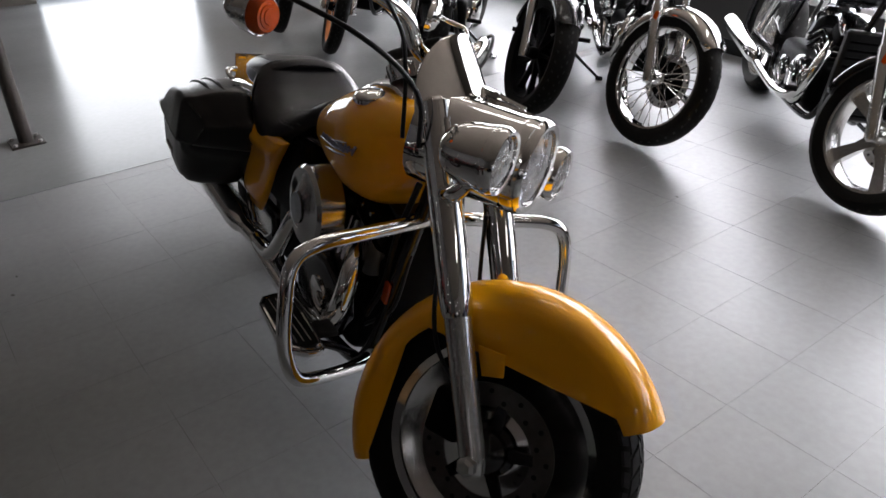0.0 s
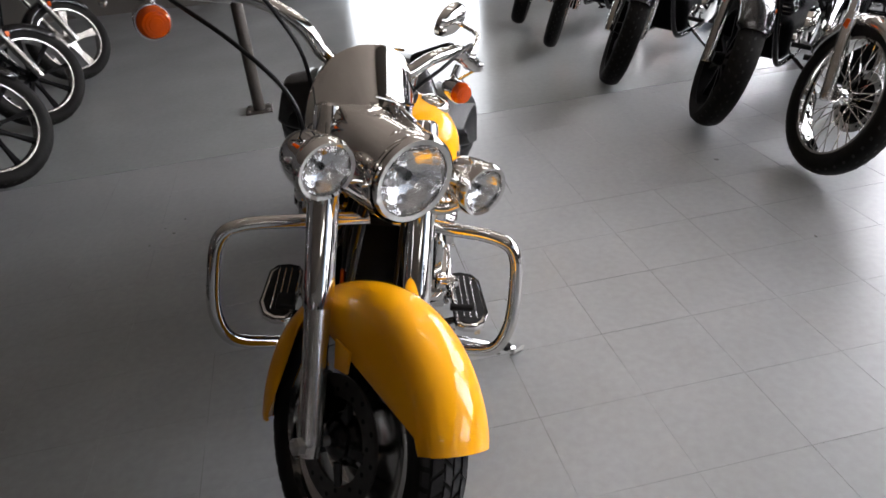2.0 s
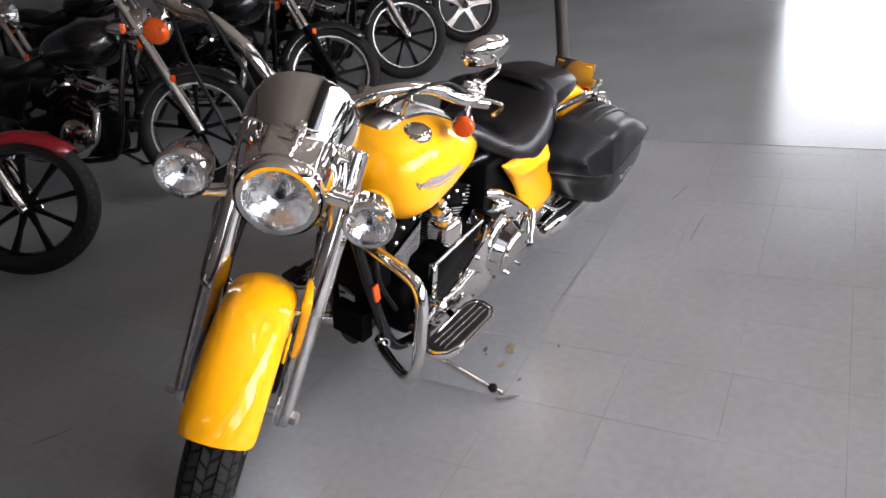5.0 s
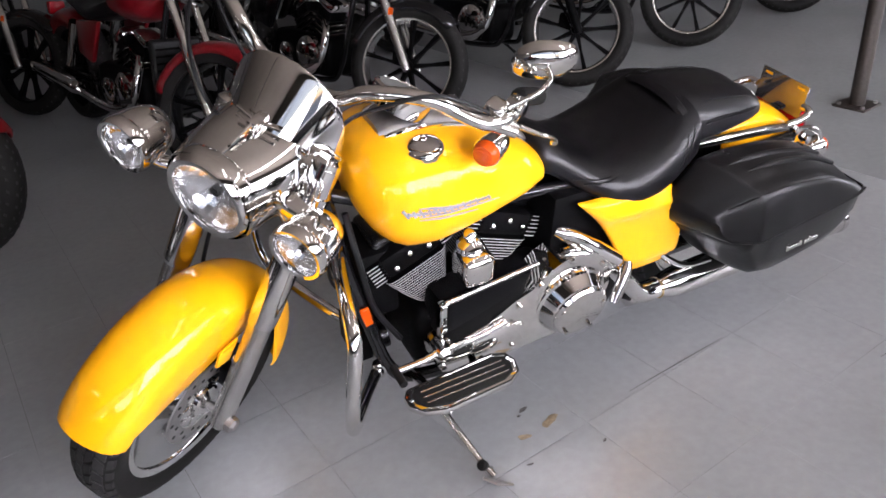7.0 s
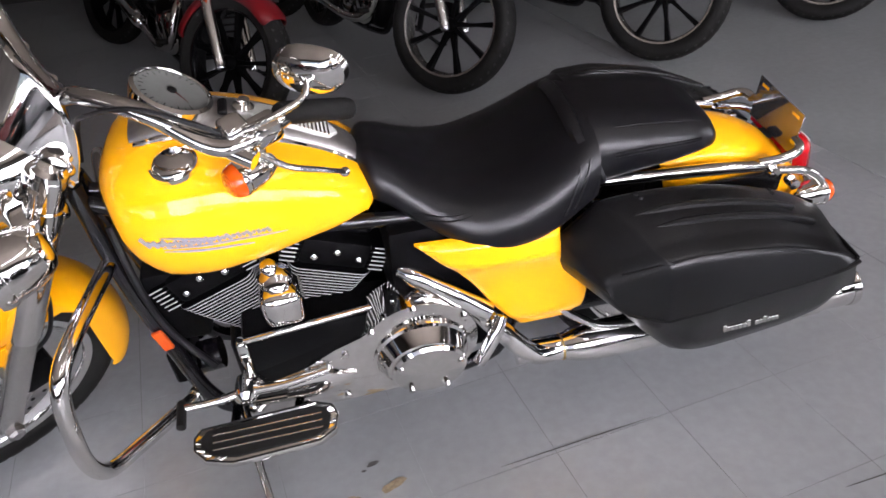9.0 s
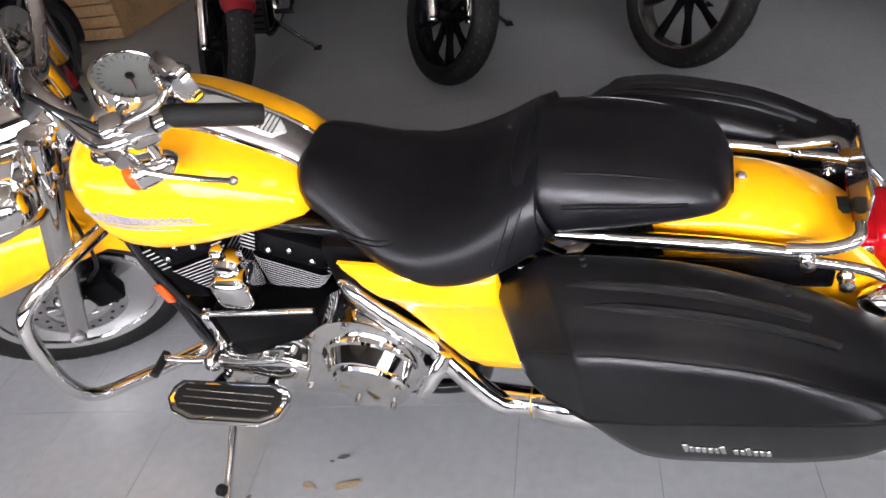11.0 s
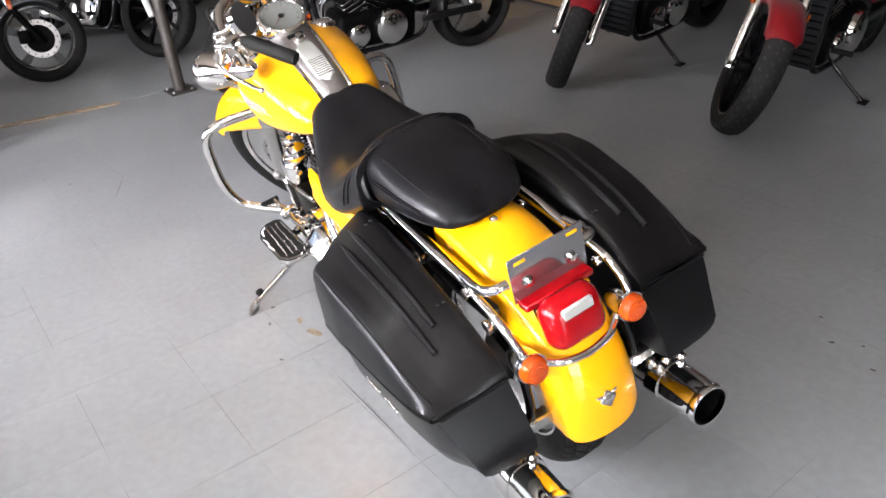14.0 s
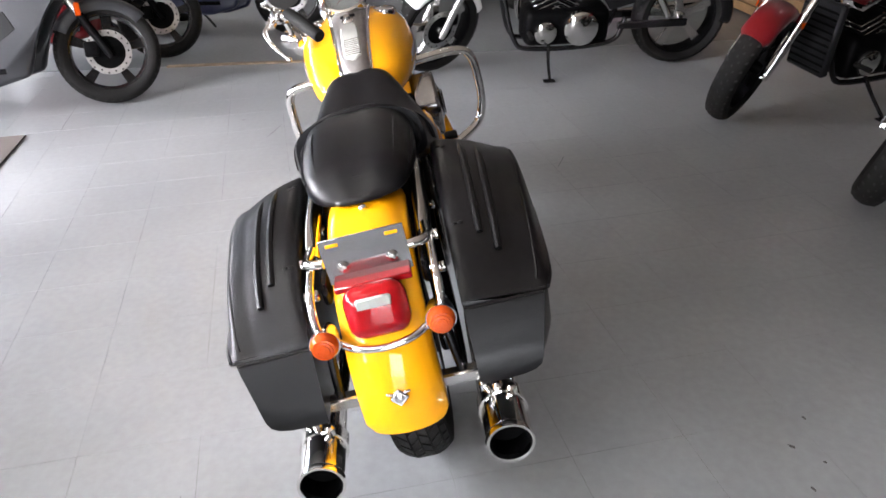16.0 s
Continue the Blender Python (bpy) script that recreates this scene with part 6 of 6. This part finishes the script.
ROW = "motorcycles parked along the windows"
cruiser((0.20, 2.10), -35, "black cruiser with silver solid-looking alloy wheel parked by the windows", 30, fend=BLACKGLOSS, style="star", rim=SATIN, spokes=SATIN, r=0.31, w=0.13, group=ROW, radiator=True)
cruiser((-0.81, 1.88), -33, "black roadster with wire wheels and a chrome front fender", 36, fend=CHROME, style="wire", rim=CHROME, spokes=CHROME, r=0.325, w=0.105, group=ROW)
cruiser((-1.54, 1.68), -42, "black motorcycle with wide front tyre parked in a row", 29, style="cast", rim=BLACKMATT, r=0.33, w=0.13, group=ROW)
cruiser((-2.38, 1.42), -42, "black motorcycle with dark cast wheels parked in a row", 29, style="star", rim=BLACKMATT, r=0.33, w=0.12, group=ROW)
cruiser((-3.42, 1.27), -42, "black motorcycle with orange-tinted wire wheel parked in a row", 26, style="wire", rim=ORANGE, r=0.33, w=0.10, group=ROW, fend=WHITE)
cruiser((-4.30, 1.17), -42, "black motorcycle at the far end of the window row", 28, style="star", rim=BLACKMATT, r=0.32, group=ROW)
BACK = "motorcycles along the dark wall"
cruiser((1.46, -1.73), 108, "dark red cruiser with silver forks facing the aisle", 30, paint=REDPAINT, fend=REDPAINT, style="star", rim=BLACKMATT, fork=CHROME, r=0.315, w=0.125, group=BACK, radiator=True)
cruiser((0.36, -1.88), 108, "dark red cruiser with black engine and bright forks", 32, paint=REDPAINT, fend=REDPAINT, style="cast", rim=BLACKGLOSS, fork=CHROME, r=0.315, w=0.125, group=BACK, radiator=True)
cruiser((-0.67, -1.93), 108, "black cruiser with bright-rimmed cast wheels", 32, style="cast", rim=SATIN, r=0.325, w=0.12, group=BACK)
cruiser((-1.76, -1.92), 108, "black cruiser with ten-spoke wheel and bright rim", 34, style="cast", rim=SATIN, r=0.325, w=0.12, group=BACK, fork=BLACKMATT)
cruiser((-2.83, -2.13), 108, "black cruiser with bright rim near the steel post", 32, style="cast", rim=SATIN, r=0.325, w=0.12, group=BACK)
cruiser((-4.0, -2.33), 108, "black cruiser with silver wheel at the row's end", 32, style="star", rim=SATIN, spokes=SATIN, r=0.32, w=0.12, group=BACK)
for bx, by in ((1.15, -3.75), (0.10, -3.85), (-0.95, -3.95), (-2.00, -4.0), (2.15, -3.55)):
    cruiser((bx, by), 106, "black motorcycle in the shade of the second row", 28, style="cast", rim=BLACKMATT, fork=SATIN, group="motorcycles in the second row along the dark wall")
END = "motorcycles at the end of the hall"
cruiser((2.70, -0.22), 92, "black cruiser with white fender and tank standing crosswise", 30, paint=BLACKGLOSS, tankcol=WHITE, fend=WHITE, style="star", rim=BLACKMATT, spokes=SATIN, fork=SATIN, r=0.32, w=0.13, group=END)
cruiser((4.10, 0.02), 205, "dark motorcycle with bright forks behind the steel post", 20, style="cast", fork=WHITE, rim=BLACKMATT, group=END)
cruiser((5.40, 0.10), 205, "dark motorcycle far back with bright forks", 20, style="cast", fork=WHITE, rim=BLACKMATT, group=END)
cruiser((4.55, -1.15), 200, "black motorcycle in the shade at the hall's end", 25, style="cast", rim=SATIN, group=END)
sport_bike((2.31, 1.70), -78, "grey faired sport motorcycle with black wheels", GREYPAINT, 10)
sport_bike((3.40, 1.66), -78, "red faired sport motorcycle with black wheels", REDPAINT, 10, accent=BLACKPLAS)
sport_bike((4.04, 0.79), -95, "dark blue motorcycle behind the wood strip", BLUEPAINT, 5, accent=BLACKPLAS)
sport_bike((4.75, 1.85), -80, "blue sport motorcycle with a blue wheel rim", BLUEPAINT, 8, rim=BLUEPAINT, accent=BLUEPAINT)

# wooden platform in the far corner
pf = thing("wooden_platform", "pale wooden platform of boards against the wall", "platform", m=pose(3.0, -4.3, 0))
for k in range(9):
    part("plank", box(0, 1.6, 0.14 * k, 0.14 * k + 0.132, 0.42, 0.45, 0.004, 1), WOOD, pf)
for k in range(5):
    part("board", box(0.0, 1.6, 1.25, 1.275, 0.02 + 0.082 * k, 0.095 + 0.082 * k, 0.004, 1), WOOD, pf)
for xx in (0.05, 0.75, 1.45):
    part("leg", box(xx, xx + 0.09, 0.03, 1.22, 0.0, 0.42, 0.004, 1), WOOD, pf)

# ---- marks on the floor ----
def floor_mark(name, label, material, x, y, rx, ry, turn, seed):
    """A thin ragged patch lying on the floor."""
    rnd = random.Random(seed)
    bm = bmesh.new()
    n = 22
    w = [0.62 + 0.55 * rnd.random() for _ in range(n)]
    w = [(w[k - 1] + 2 * w[k] + w[(k + 1) % n]) / 4 for k in range(n)]
    lo = [bm.verts.new((rx * w[k] * math.cos(2 * math.pi * k / n), ry * w[k] * math.sin(2 * math.pi * k / n), 0)) for k in range(n)]
    hi = [bm.verts.new((v.co.x * 0.96, v.co.y * 0.96, 0.0006)) for v in lo]
    bm.faces.new(hi)
    for k in range(n):
        bm.faces.new((lo[k], lo[(k + 1) % n], hi[(k + 1) % n], hi[k]))
    ob = part(name, bm, material, m=pose(x, y, 0.0024, 0, 0, turn))
    return tagged(ob, label, "floor mark", "marks on the floor")


for k, (x, y, rx, ry, turn) in enumerate(((0.006, 0.259, 0.016, 0.007, 20), (0.03, 0.275, 0.007, 0.004, 0), (-0.973, -0.902, 0.011, 0.005, 40), (-0.875, -0.985, 0.008, 0.004, 10), (-1.034, -0.956, 0.006, 0.004, 80), (-1.114, -0.884, 0.009, 0.004, 15),
                                          (-1.083, 1.596, 0.012, 0.007, 50), (-0.289, 1.656, 0.010, 0.005, 0), (1.87, 0.89, 0.012, 0.005, 30), (0.10, 0.44, 0.011, 0.004, -10), (-0.11, 0.47, 0.008, 0.004, 30), (0.19, 0.40, 0.010, 0.005, 70))):
    floor_mark("dark_scuff", "small dark scuff on the grey floor", STAIN, x, y, rx, ry, turn, k)
floor_mark("rust_stain", "brownish rust stain on the grey floor under the engine", RUST, -0.03, 0.335, 0.040, 0.014, 25, 31)
floor_mark("rust_stain", "small brownish rust stain on the grey floor", RUST, 0.06, 0.35, 0.02, 0.010, -10, 32)
for k, (x, y, x2, y2) in enumerate(((-0.28, 0.355, -0.675, 0.312), (-0.96, 0.62, -1.25, 0.60), (-1.30, 0.42, -1.52, 0.44), (1.55, 0.72, 1.76, 0.66), (0.92, -0.72, 1.05, -0.78))):
    ln = math.hypot(x2 - x, y2 - y)
    floor_mark("scratch", "thin dark scratch in the floor paint", STAIN, (x + x2) / 2, (y + y2) / 2, ln / 2, 0.0015, math.degrees(math.atan2(y2 - y, x2 - x)), 50 + k)

# ---- floor tiles, the nearest as pieces of their own ----
def tile_mesh():
    h = TILE / 2 - 0.0006
    bm = bmesh.new()
    box(-h, h, -h, h, -0.005, 0.0, 0.0, bm=bm)
    me = bpy.data.meshes.new("tile")
    bm.to_mesh(me)
    bm.free()
    me.materials.append(FLOOR)
    return me


tm = tile_mesh()
rng = random.Random(4)
near, verts, faces = 0, [], []
cells = []
for i in range(-12, 16):
    for j in range(-26, 16):
        c = GRID @ V((i + 0.5) * TILE, (j + 0.5) * TILE, 0)
        if SEAM_X - 0.3 < c.x < STRIP_X + 0.16 and BACK_Y - 0.1 < c.y < WINDOW_Y + 0.05:
            cells.append((max(abs(c.x) - 1.2, 0) + abs(c.y - 0.5), i, j, c))
cells.sort(key=lambda q: q[0])
for n, (_, i, j, c) in enumerate(cells):
    dz = rng.uniform(-0.0002, 0.0)
    if n < 290:
        ob = new("tile", tm)
        ob.parent = floor
        ob.matrix_local = Matrix.Translation((0, 0, dz)) @ Matrix.Translation(c) @ Matrix.Rotation(radians(7.8) + rng.choice((0, 1, 2, 3)) * math.pi / 2, 4, "Z")
    else:
        h = TILE / 2 - 0.0006
        k = len(verts)
        for u, v, z in ((-h, -h, 0), (h, -h, 0), (h, h, 0), (-h, h, 0), (-h, -h, -0.005), (h, -h, -0.005), (h, h, -0.005), (-h, h, -0.005)):
            p = GRID @ V((i + 0.5) * TILE + u, (j + 0.5) * TILE + v, z + dz)
            verts.append(tuple(p))
        faces += [(k, k + 1, k + 2, k + 3), (k, k + 4, k + 5, k + 1), (k + 1, k + 5, k + 6, k + 2), (k + 2, k + 6, k + 7, k + 3), (k + 3, k + 7, k + 4, k)]
me = bpy.data.meshes.new("far_tiles")
me.from_pydata(verts, [], faces)
me.materials.append(FLOOR)
ft = new("far_tiles", me)
ft.parent = floor
tagged(ft, kind="stuff")
